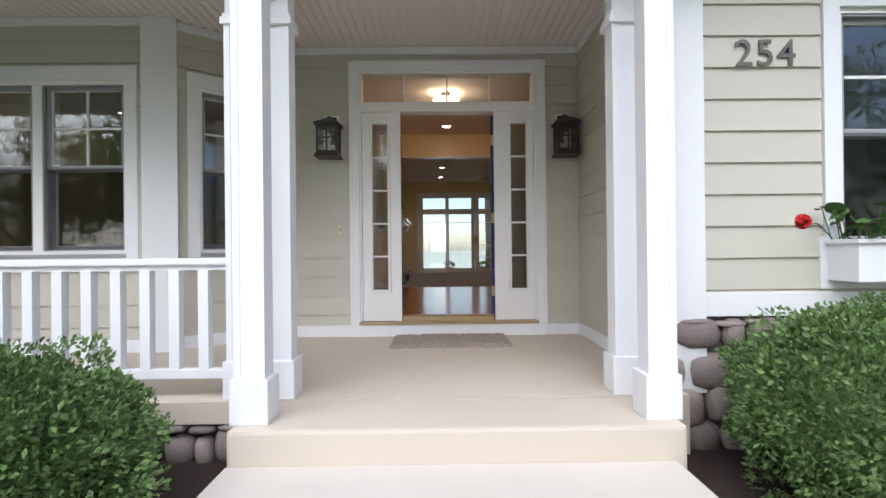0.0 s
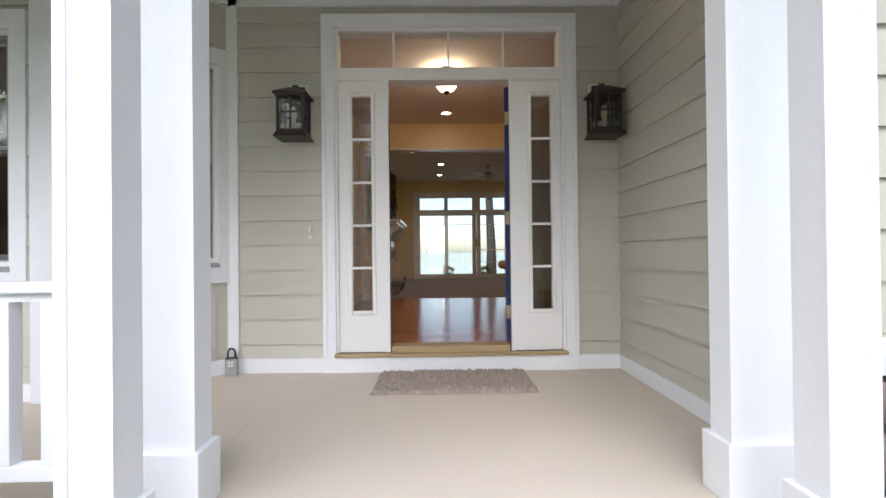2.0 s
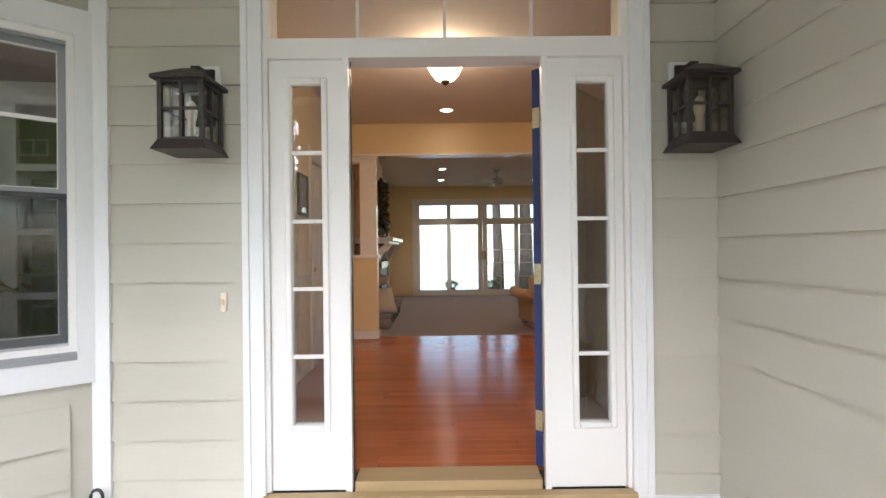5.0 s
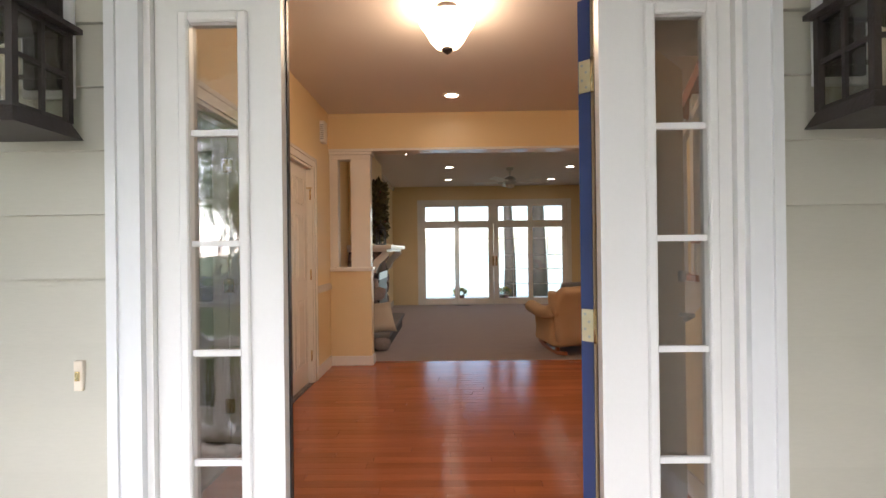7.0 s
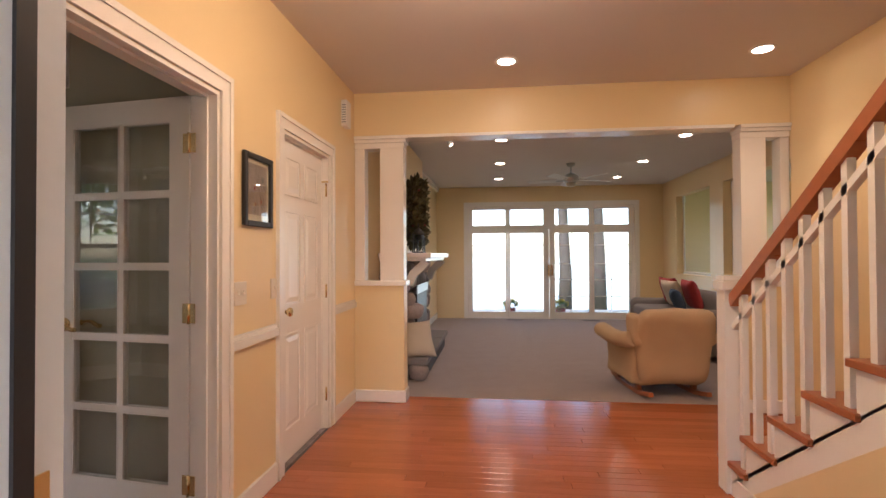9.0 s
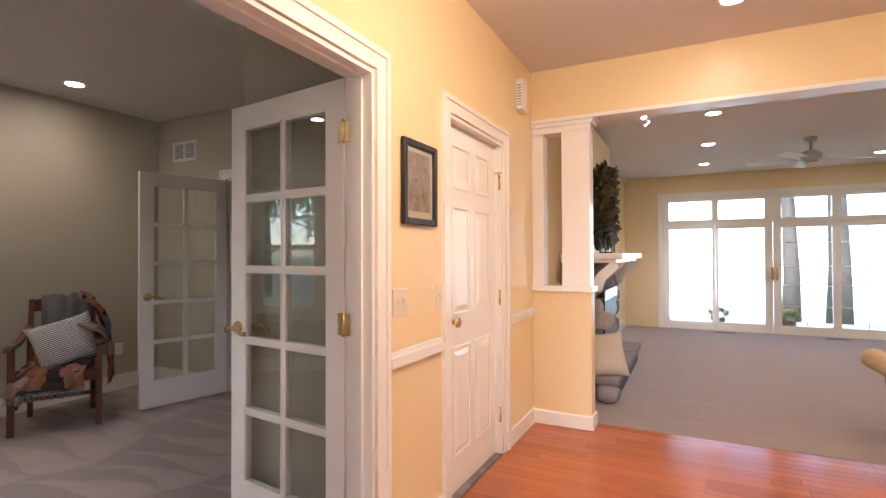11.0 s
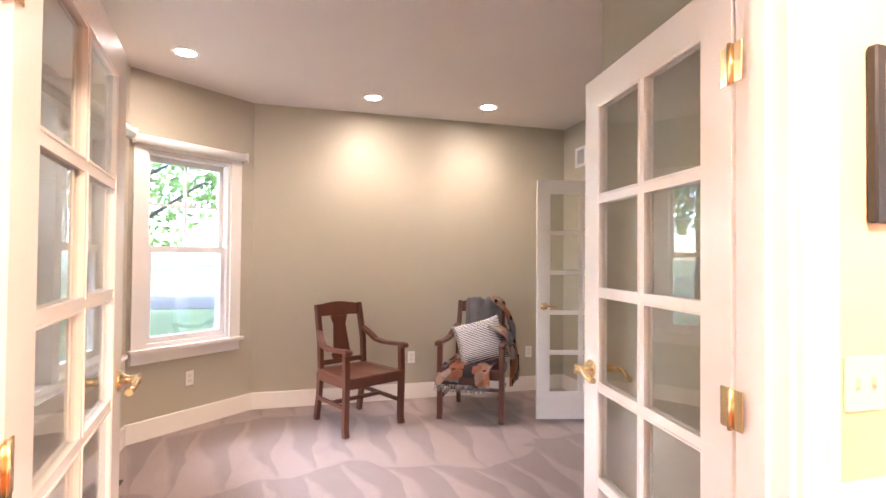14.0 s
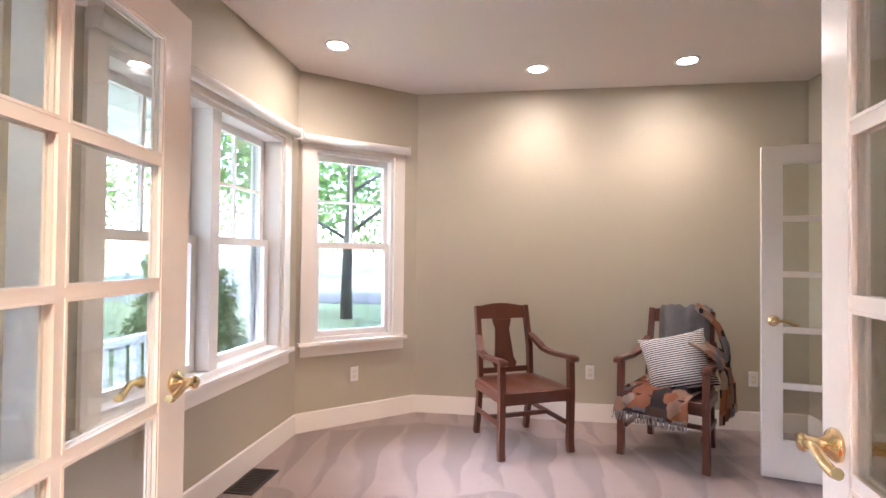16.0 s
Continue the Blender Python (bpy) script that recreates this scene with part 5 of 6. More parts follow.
outlet(pose(-4.868, 4.778, 0.39, 0, 0, 49))
outlet(pose(-5.23, 6.66, 0.40)); outlet(pose(-5.23, 7.9, 0.40))

vent = thing("wall_vent", "white return air grille near the ceiling", "air vent", pose(-4.80, 8.30, 2.385))
part("vent_frame", boxes((-0.18, 0.18, -0.012, 0.0, 0.075, 0.10), (-0.18, 0.18, -0.012, 0, -0.10, -0.075), (-0.18, -0.155, -0.012, 0, -0.075, 0.075), (0.155, 0.18, -0.012, 0, -0.075, 0.075), (-0.012, 0.012, -0.012, 0, -0.075, 0.075)), PAINT, vent)
part("backing", boxes((-0.155, 0.155, -0.002, 0.0, -0.075, 0.075)), BLACK, vent)
for k in range(9):
    part("slat", boxes((-0.155, 0.155, -0.008, -0.004, -0.07 + 0.0165 * k, -0.063 + 0.0165 * k)), PAINT, vent)
fv = thing("floor_vent", "dark bronze floor register in the carpet", "air vent", pose(-3.77, 4.53, 0.001))
part("backing", boxes((-0.15, 0.15, -0.075, 0.075, 0, 0.002)), BLACK, fv)
part("register_frame", boxes((-0.16, 0.16, -0.085, -0.07, 0, 0.008), (-0.16, 0.16, 0.07, 0.085, 0, 0.008), (-0.16, -0.145, -0.07, 0.07, 0, 0.008), (0.145, 0.16, -0.07, 0.07, 0, 0.008)), IRON, fv)
for k in range(14):
    part("slat", boxes((-0.138 + 0.02 * k, -0.130 + 0.02 * k, -0.07, 0.07, 0.002, 0.007)), IRON, fv)

# ---- wooden armchairs ----
def bar(pts, w, t, n=(0, 1, 0), bev=0.004):
    """A bent flat bar through pts: w along n, t across."""
    bm = bmesh.new()
    pts = [Vector(p) for p in pts]; n = Vector(n)
    rings = []
    for i, p in enumerate(pts):
        d = (pts[min(i + 1, len(pts) - 1)] - pts[max(i - 1, 0)]).normalized()
        s = d.cross(n).normalized()
        k = n - d * n.dot(d); k.normalize()
        rings.append([bm.verts.new(p + a * k * w / 2 + b * s * t / 2) for a, b in ((1, 1), (1, -1), (-1, -1), (-1, 1))])
    for q, r in zip(rings, rings[1:]):
        for k in range(4): bm.faces.new([q[k], q[(k + 1) % 4], r[(k + 1) % 4], r[k]])
    bm.faces.new(rings[0][::-1]); bm.faces.new(rings[-1])
    es = [e for e in bm.edges if len(e.link_faces) == 2 and e.calc_face_angle(0) > 0.9]
    bmesh.ops.bevel(bm, geom=es, offset=bev, segments=2, affect='EDGES')
    return bm


def armchair_wood(m, label):
    """Faces +x; width along y."""
    c = thing("wooden_armchair", label, "armchair", m, group="wooden armchairs in the study")
    W = CHAIRWOOD
    for s in (-1, 1):
        part("front_leg", bar([(0.235, s * 0.262, 0.0), (0.222, s * 0.262, 0.06), (0.228, s * 0.262, 0.25), (0.232, s * 0.262, 0.44), (0.225, s * 0.262, 0.63)], 0.042, 0.042), W, c)
        part("back_leg", bar([(-0.315, s * 0.21, 0.0), (-0.275, s * 0.21, 0.2), (-0.25, s * 0.21, 0.42), (-0.265, s * 0.21, 0.65), (-0.335, s * 0.205, 0.955)], 0.036, 0.045), W, c)
        part("arm", bar([(-0.27, s * 0.215, 0.735), (-0.21, s * 0.235, 0.70), (-0.13, s * 0.258, 0.645), (-0.02, s * 0.268, 0.632), (0.12, s * 0.27, 0.64), (0.235, s * 0.268, 0.648), (0.27, s * 0.268, 0.638)], 0.05, 0.028), W, c)
        part("arm_knuckle", tube(bmesh.new(), [(0.258, s * 0.268 - 0.03, 0.638), (0.258, s * 0.268 + 0.03, 0.638)], 0.021, 12), W, c)
        part("side_stretcher", boxes((-0.265, 0.215, s * 0.235 - 0.009, s * 0.235 + 0.009, 0.185, 0.217), bev=0.003), W, c)
        part("side_apron", boxes((-0.24, 0.215, s * 0.245 - 0.01, s * 0.245 + 0.01, 0.355, 0.415)), W, c)
    part("cross_stretcher", boxes((-0.05, -0.02, -0.226, 0.226, 0.187, 0.215), bev=0.003), W, c)
    part("front_apron", boxes((0.205, 0.225, -0.241, 0.241, 0.35, 0.415)), W, c)
    part("back_apron", boxes((-0.26, -0.24, -0.19, 0.19, 0.36, 0.415)), W, c)
    bm = bmesh.new()
    n = 14
    g = [[bm.verts.new((-0.26 + 0.52 * i / n, (-0.235 - 0.027 * i / n) + (0.47 + 0.054 * i / n) * j / n, 0.438 - 0.014 * math.sin(math.pi * i / n) * abs(math.sin(2 * math.pi * j / n)))) for j in range(n + 1)] for i in range(n + 1)]
    b = [[bm.verts.new((v.co.x, v.co.y, 0.412)) for v in row] for row in g]
    for i in range(n):
        for j in range(n):
            bm.faces.new([g[i][j], g[i + 1][j], g[i + 1][j + 1], g[i][j + 1]]).smooth = True
            bm.faces.new([b[i][j], b[i][j + 1], b[i + 1][j + 1], b[i + 1][j]])
    for k in range(n):
        bm.faces.new([g[0][k], g[0][k + 1], b[0][k + 1], b[0][k]]); bm.faces.new([g[n][k], b[n][k], b[n][k + 1], g[n][k + 1]])
        bm.faces.new([g[k][0], b[k][0], b[k + 1][0], g[k + 1][0]]); bm.faces.new([g[k][n], g[k + 1][n], b[k + 1][n], b[k][n]])
    part("seat", bm, W, c, "wide saddled cherry seat")
    # crest rail, arched on top and cut out below
    bm = bmesh.new()
    N = 16
    rows = []
    for k in range(N + 1):
        y = -0.19 + 0.38 * k / N
        top = 0.945 + 0.028 * math.cos(math.pi * y / 0.42)
        lo = 0.858 - 0.03 * max(0, math.cos(math.pi * min(1, abs(y) / 0.16))) + (0.0 if abs(y) > 0.05 else -0.01)
        back = -0.325 - 0.02 * math.cos(math.pi * y / 0.44)
        rows.append([bm.verts.new(p) for p in ((back + 0.018, y, lo), (back - 0.006, y, lo), (back - 0.03, y, top), (back - 0.008, y, top))])
    for q, r in zip(rows, rows[1:]):
        for k in range(4): bm.faces.new([q[k], q[(k + 1) % 4], r[(k + 1) % 4], r[k]])
    bm.faces.new(rows[0]); bm.faces.new(rows[-1])
    part("crest_rail", bm, W, c)
    part("lower_rail", boxes((-0.272, -0.25, -0.19, 0.19, 0.455, 0.495), bev=0.003), W, c)
    bm = bmesh.new()
    rows = []
    for k in range(11):
        z = 0.49 + 0.36 * k / 10
        hw = 0.085 - 0.035 * k / 10 + 0.03 * max(0, k / 10 - 0.8) / 0.2 + (0.018 if k == 1 else 0)
        x = -0.262 - 0.07 * k / 10
        rows.append([bm.verts.new(p) for p in ((x + 0.008, -hw, z), (x - 0.008, -hw, z), (x - 0.008, hw, z), (x + 0.008, hw, z))])
    for q, r in zip(rows, rows[1:]):
        for k in range(4): bm.faces.new([q[k], q[(k + 1) % 4], r[(k + 1) % 4], r[k]])
    bm.faces.new(rows[0]); bm.faces.new(rows[-1])
    part("splat", bm, W, c, "broad shaped back splat")
    return c


armchair_wood(pose(-4.635, 6.094, 0.002, 0, 0, 27), "dark cherry wooden armchair with a broad splat, empty")
M2 = pose(-4.645, 7.111, 0.002, 0, 0, -29.5)
armchair_wood(M2, "dark cherry wooden armchair under a plaid blanket")


def cushion(name, w, h, t, material, label, m, category="cushion"):
    """A square stuffed cushion in its local y-z plane, bulging along x."""
    bm = bmesh.new()
    n = 18
    sides = []
    for s in (-1, 1):
        g = []
        for i in range(n + 1):
            row = []
            for j in range(n + 1):
                u, v = 2 * i / n - 1, 2 * j / n - 1
                b = (1 - u ** 4) * (1 - v ** 4)
                pin = 1 - 0.09 * (1 - u * u) * v * v - 0.0
                pin2 = 1 - 0.09 * (1 - v * v) * u * u
                row.append(bm.verts.new((s * t / 2 * b ** 0.55 + 0.006 * noise.noise((u * 3, v * 3, s)), u * w / 2 * pin2, v * h / 2 * pin)))
            g.append(row)
        sides.append(g)
        for i in range(n):
            for j in range(n):
                bm.faces.new([g[i][j], g[i + 1][j], g[i + 1][j + 1], g[i][j + 1]]).smooth = True
    bmesh.ops.remove_doubles(bm, verts=bm.verts[:], dist=0.002)
    return solid(name, bm, material, label, category, m)


cushion("striped_pillow", 0.44, 0.40, 0.15, STRIPE, "black and white striped pillow leaning on the chair arm", M2 @ pose(-0.02, 0.04, 0.625, 0, -24, 6) @ pose(0, 0, 0, 17, 0, 0))

# blanket: one draped sheet over back, seat and side, with fringe
def drape(name, pts, width, wdir, material, parent, seed, fold=0.025):
    bm = bmesh.new()
    pts = [Vector(p) for p in pts]
    fine = []
    for a, b in zip(pts, pts[1:]):
        for k in range(8): fine.append(a.lerp(b, k / 8))
    fine.append(pts[-1])
    for _ in range(6):
        fine = [fine[0]] + [(fine[i - 1] + fine[i] * 2 + fine[i + 1]) / 4 for i in range(1, len(fine) - 1)] + [fine[-1]]
    n = 26
    rows = []
    for i, p in enumerate(fine):
        d = (fine[min(i + 1, len(fine) - 1)] - fine[max(i - 1, 0)]).normalized()
        nn = d.cross(Vector(wdir)).normalized()
        rows.append([bm.verts.new(p + Vector(wdir) * width * (j / n - 0.5) * (1 + 0.12 * noise.noise((i * 0.12, seed, 0))) + nn * (fold * noise.noise((j * 0.28, i * 0.05, seed)) + 0.4 * fold * noise.noise((j * 0.8, i * 0.22, seed + 5)))) for j in range(n + 1)])
    for q, r in zip(rows, rows[1:]):
        for j in range(n): bm.faces.new([q[j], q[j + 1], r[j + 1], r[j]]).smooth = True
    bmesh.ops.solidify(bm, geom=bm.faces[:], thickness=0.008)
    ob = part(name, bm, material, parent)


bl = thing("plaid_blanket", "fringed rust and black plaid blanket draped over the armchair", "blanket", M2)
drape("back_drape", [(-0.40, 0.03, 0.45), (-0.40, 0.03, 0.80), (-0.375, 0.03, 0.99), (-0.30, 0.03, 0.985), (-0.26, 0.03, 0.78), (-0.20, 0.03, 0.52)], 0.34, (0, 1, 0), GREYBL, bl, 2)
drape("seat_drape", [(-0.26, 0.02, 0.66), (-0.20, 0.02, 0.475), (0.0, 0.0, 0.462), (0.20, -0.03, 0.465), (0.285, -0.05, 0.43), (0.30, -0.06, 0.30)], 0.44, (0, 1, 0), BLANKET, bl, 7)
drape("side_drape", [(-0.12, 0.12, 0.78), (-0.12, 0.22, 0.74), (-0.11, 0.30, 0.68), (-0.10, 0.335, 0.50), (-0.10, 0.34, 0.28)], 0.42, (1, 0, 0), BLANKET, bl, 11, 0.04)
drape("shoulder_fold", [(-0.33, 0.10, 0.97), (-0.30, 0.24, 0.86), (-0.26, 0.30, 0.70), (-0.24, 0.33, 0.48)], 0.22, (0.9, 0.1, 0.42), BLANKET, bl, 15, 0.04)
bm = bmesh.new()
rr = random.Random(6)
for k in range(60):
    y = -0.29 + 0.46 * k / 60
    tube(bm, [(0.30, y, 0.315), (0.305 + rr.uniform(-0.01, 0.015), y + rr.uniform(-0.01, 0.01), 0.29), (0.303 + rr.uniform(-0.02, 0.02), y + rr.uniform(-0.012, 0.012), 0.255)], 0.003, 4)
part("fringe", bm, GREYBL, bl, "grey knotted fringe")

# ---- stairs ----
st = thing("staircase", "white staircase with cherry treads and handrail", "staircase", pose(0, 0, 0))
RUN, RISE, Y0 = 0.262, 0.185, 7.40
for k in range(9):
    y1 = Y0 - RUN * k; z = RISE * (k + 1)
    part("riser", boxes((1.26, 2.33, y1 - 0.02, y1, z - RISE, z - 0.03)), TRIM, st)
    part("tread", boxes((1.205, 2.33, y1 - RUN - 0.02, y1 + 0.028, z - 0.03, z), bev=0.006), TREAD, st)
    for j in (0.07, 0.2):
        yb = y1 - j
        top = 0.93 + (Y0 - yb) * RISE / RUN + 0.06
        if k == 0 and j < 0.1: continue
        part("baluster", boxes((1.235, 1.267, yb - 0.016, yb + 0.016, z, min(top, 2.7))), TRIM, st)
bm = bmesh.new()
pts = [(Y0, 0), (Y0, RISE - 0.03)]
for k in range(9):
    pts += [(Y0 - RUN * (k + 1), RISE * (k + 1) - 0.03), (Y0 - RUN * (k + 1), RISE * (k + 2) - 0.03)] if k < 8 else []
yend = Y0 - RUN * 8
pts += [(yend, RISE * 9 - 0.03), (5.02, RISE * 9 - 0.03), (5.02, 0)]
vs = [[bm.verts.new((x, y, z)) for y, z in pts] for x in (1.225, 1.258)]
bm.faces.new(vs[0]); bm.faces.new(vs[1][::-1])
for k in range(len(pts)): bm.faces.new([vs[0][k], vs[0][(k + 1) % len(pts)], vs[1][(k + 1) % len(pts)], vs[1][k]])
bmesh.ops.triangulate(bm, faces=[f for f in bm.faces if len(f.verts) > 4])
part("stringer", bm, TRIM, st)
bm = bmesh.new()
hexa(bm, [(1.216, Y0 - 0.35, 0.12), (1.216, 5.05, 0.12), (1.2245, 5.05, 0.12), (1.2245, Y0 - 0.35, 0.12), (1.216, Y0 - 0.36, 0.125), (1.216, 5.05, 1.45), (1.2245, 5.05, 1.45), (1.2245, Y0 - 0.36, 0.125)])
part("under_panel", bm, YELLOW, st)
part("skirting", boxes((1.205, 1.215, 5.03, Y0 - 0.2, 0.006, 0.12)), TRIM, st)
nw = part("newel_post", boxes((1.20, 1.30, Y0 - 0.10, Y0 + 0.0, 0.004, 1.10), (1.185, 1.315, Y0 - 0.115, Y0 + 0.015, 1.10, 1.15), (1.195, 1.305, Y0 - 0.105, Y0 + 0.005, 1.15, 1.18), bev=0.005), TRIM, st)
slope = RISE / RUN
part("handrail", bar([(1.25, Y0 - 0.10, 1.04), (1.25, Y0 - 1.2, 1.04 + 1.1 * slope), (1.25, 5.3, 1.04 + (Y0 - 5.4) * slope)], 0.055, 0.06, (1, 0, 0), 0.012), TREAD, st, "round-edged cherry handrail")
part("sub_rail", bar([(1.25, Y0 - 0.10, 0.90), (1.25, 5.6, 0.90 + (Y0 - 5.7) * slope)], 0.03, 0.03, (1, 0, 0)), TRIM, st)

# ---- living room ----
fp = thing("fireplace", "fieldstone fireplace with a raised hearth and white mantel", "fireplace", pose(0, 0, 0))
part("chimney_breast", boxes((-1.285, -1.05, 9.75, 11.35, 0.006, 1.24)), MORTAR, fp)
part("hearth_core", boxes((-1.285, -0.78, 9.55, 11.5, 0.006, 0.17)), MORTAR, fp)
part("hearth_slab", boxes((-1.285, -0.74, 9.50, 10.18, 0.17, 0.23), (-1.285, -0.735, 10.19, 10.86, 0.17, 0.228), (-1.285, -0.74, 10.87, 11.52, 0.17, 0.23), bev=0.012), GREYF, fp, "grey flagstone hearth slabs")
part("overmantel", boxes((-1.285, -1.07, 9.75, 11.35, 1.33, 2.62)), YELLOW, fp, "pale yellow chimney breast above the mantel")
stones(fp, (-1.05, 9.75), (-1.05, 11.35), 0.23, 1.22, 0.19, 7)
stones(fp, (-1.28, 9.745), (-1.04, 9.745), 0.23, 1.22, 0.19, 9)
stones(fp, (-1.28, 9.54), (-0.77, 9.54), 0.01, 0.17, 0.16, 12)
part("firebox", boxes((-1.06, -0.955, 10.15, 10.95, 0.232, 0.85), bev=0.01), BLACK, fp, "black firebox insert")
part("firebox_trim", boxes((-0.958, -0.945, 10.12, 10.98, 0.85, 0.95)), STEEL, fp)
mt = part("mantel", boxes((-1.285, -0.72, 9.62, 11.48, 1.27, 1.325), (-1.285, -0.78, 9.66, 11.44, 1.235, 1.27), bev=0.008), TRIM, fp, "white mantel shelf")
for y in (9.74, 11.26):
    part("corbel", bar([(-0.98, y + 0.05, 0.98), (-0.93, y + 0.05, 1.1), (-0.84, y + 0.05, 1.18), (-0.79, y + 0.05, 1.235)], 0.10, 0.09), TRIM, fp)
wr = thing("wreath", "dark dried leaf wreath with red berries on the wall", "wreath", pose(-1.02, 10.25, 1.80))
part("ring", tube(bmesh.new(), [(0, 0.24 * math.cos(a), 0.30 * math.sin(a)) for a in np.linspace(0, 6.283, 25)], 0.05, 8), BARK, wr)
leaf_part("leaves", [leaves(170, (0.03, 0.24 * math.cos(a), 0.30 * math.sin(a)), (0.09, 0.1, 0.1), 0.075, k, 0.4) for k, a in enumerate(np.linspace(0, 6, 16))], WREATH, wr)
rr = random.Random(3)
for k in range(40):
    a = rr.uniform(0, 6.28)
    bm = bmesh.new()
    bmesh.ops.create_icosphere(bm, subdivisions=1, radius=0.016, matrix=Matrix.Translation((rr.uniform(0.04, 0.12), 0.24 * math.cos(a) + rr.uniform(-0.07, 0.07), 0.30 * math.sin(a) + rr.uniform(-0.07, 0.07))))
    part("berry", bm, BERRY, wr)
for y, s in ((9.80, 1.0), (9.98, 0.8)):
    c = thing("mantel_lantern", "small black metal lantern on the mantel", "lantern", pose(-0.88, y, 1.325), group="lanterns on the mantel")
    part("base", boxes((-0.06 * s, 0.06 * s, -0.06 * s, 0.06 * s, 0, 0.015), bev=0.002), BLACK, c)
    part("posts", boxes(*[(a * s - 0.005, a * s + 0.005, b * s - 0.005, b * s + 0.005, 0.015, 0.20 * s) for a in (-0.05, 0.05) for b in (-0.05, 0.05)]), BLACK, c)
    part("roof", lathe([(0.08 * s, 0.20 * s), (0.03 * s, 0.26 * s), (0.012, 0.27 * s), (0.001, 0.28 * s)], 4), BLACK, c)
    part("ring", tube(bmesh.new(), [(0, 0.025 * math.cos(a), 0.29 * s + 0.025 * math.sin(a)) for a in np.linspace(0, 6.28, 13)], 0.004, 6), BLACK, c)
cushion("hearth_cushion", 0.42, 0.42, 0.15, CREAMF, "cream cushion leaning on the stone hearth", pose(-0.90, 9.70, 0.40, 0, -28, -60))

fan = thing("ceiling_fan", "nickel ceiling fan with pale blades and a light", "ceiling fan", pose(1.10, 12.2, 0))
part("canopy", lathe([(0.001, 2.70), (0.07, 2.70), (0.06, 2.66), (0.015, 2.64), (0.013, 2.52), (0.001, 2.52)], 20), STEEL, fan)
part("motor", lathe([(0.001, 2.54), (0.06, 2.54), (0.115, 2.50), (0.12, 2.44), (0.08, 2.40), (0.001, 2.39)], 24), STEEL, fan)
part("light_bowl", lathe([(0.075, 2.40), (0.08, 2.385), (0.055, 2.35), (0.001, 2.335)], 20), IVORY, fan)
for k in range(5):
    a = radians(20 + 72 * k)
    b = part("blade", boxes((0.16, 0.66, -0.065, 0.065, -0.004, 0.004), bev=0.003), PAINT, fan, "", Matrix.Translation((0, 0, 2.445)) @ pose(0, 0, 0, 0, 0, 20 + 72 * k) @ pose(0, 0, 0, 11, 0, 0))
    part("blade_iron", boxes((0.09, 0.22, -0.02, 0.02, -0.012, -0.005)), STEEL, b)
sp = thing("twin_spotlight", "small white twin spotlight on the ceiling", "spotlight", pose(-0.62, 10.0, 2.70))
part("base", lathe([(0.001, 0), (0.05, 0), (0.05, -0.02), (0.001, -0.02)], 18), PAINT, sp)
for s in (-1, 1):
    part("head", tube(bmesh.new(), [(0, s * 0.05, -0.02), (0.04, s * 0.12, -0.08), (0.07, s * 0.14, -0.12)], 0.032, 14), PAINT, sp)
    part("lens", tube(bmesh.new(), [(0.071, s * 0.141, -0.121), (0.074, s * 0.142, -0.125)], 0.028, 14), LAMPG, sp)


def soft_block(n, f):
    """A closed rounded block: f maps a point of the cube (-1..1) to its place."""
    bm = bmesh.new()
    bmesh.ops.create_cube(bm, size=2)
    bmesh.ops.subdivide_edges(bm, edges=bm.edges[:], cuts=n, use_grid_fill=True)
    for v in bm.verts: v.co = f(v.co)
    return bm


def rounded(x0, x1, y0, y1, z0, z1, r=0.06, wob=0.006):
    c = Vector(((x0 + x1) / 2, (y0 + y1) / 2, (z0 + z1) / 2)); h = Vector(((x1 - x0) / 2, (y1 - y0) / 2, (z1 - z0) / 2))
    def f(p):
        q = Vector([math.copysign(abs(a) ** 0.8, a) * b for a, b in zip(p, h)])
        i = Vector([max(-b + r, min(b - r, a)) for a, b in zip(q, h)])
        d = q - i
        if d.length > r: d *= r / d.length
        o = i + d + c
        return o + Vector((noise.noise(o * 5), noise.noise(o * 5 + Vector((9, 0, 0))), noise.noise(o * 6 + Vector((0, 9, 0))))) * wob
    return soft_block(9, f)


ac = thing("rocking_armchair", "tan slipcovered rocking armchair seen from behind", "armchair", pose(1.50, 9.50, 0.004, 0, 0, 7) @ Matrix.Diagonal((0.95, 0.95, 0.85, 1)))
part("skirted_body", rounded(-0.33, 0.33, -0.34, 0.40, 0.11, 0.46, 0.06, 0.022), TAN, ac, smooth=True)
bm = rounded(-0.36, 0.36, -0.44, -0.26, 0.14, 0.93, 0.085, 0.02)
for v in bm.verts:
    k = (v.co.z - 0.14) / 0.79
    v.co.y -= 0.13 * k * k
    v.co.x *= 0.86 + 0.16 * math.sin(math.pi * min(1, k * 0.75))
    v.co.z += 0.03 * math.cos(v.co.x * 4.0) * k
part("back", bm, TAN, ac, smooth=True)
part("seat_cushion", rounded(-0.26, 0.26, -0.26, 0.40, 0.42, 0.56, 0.06, 0.012), TAN, ac, smooth=True)
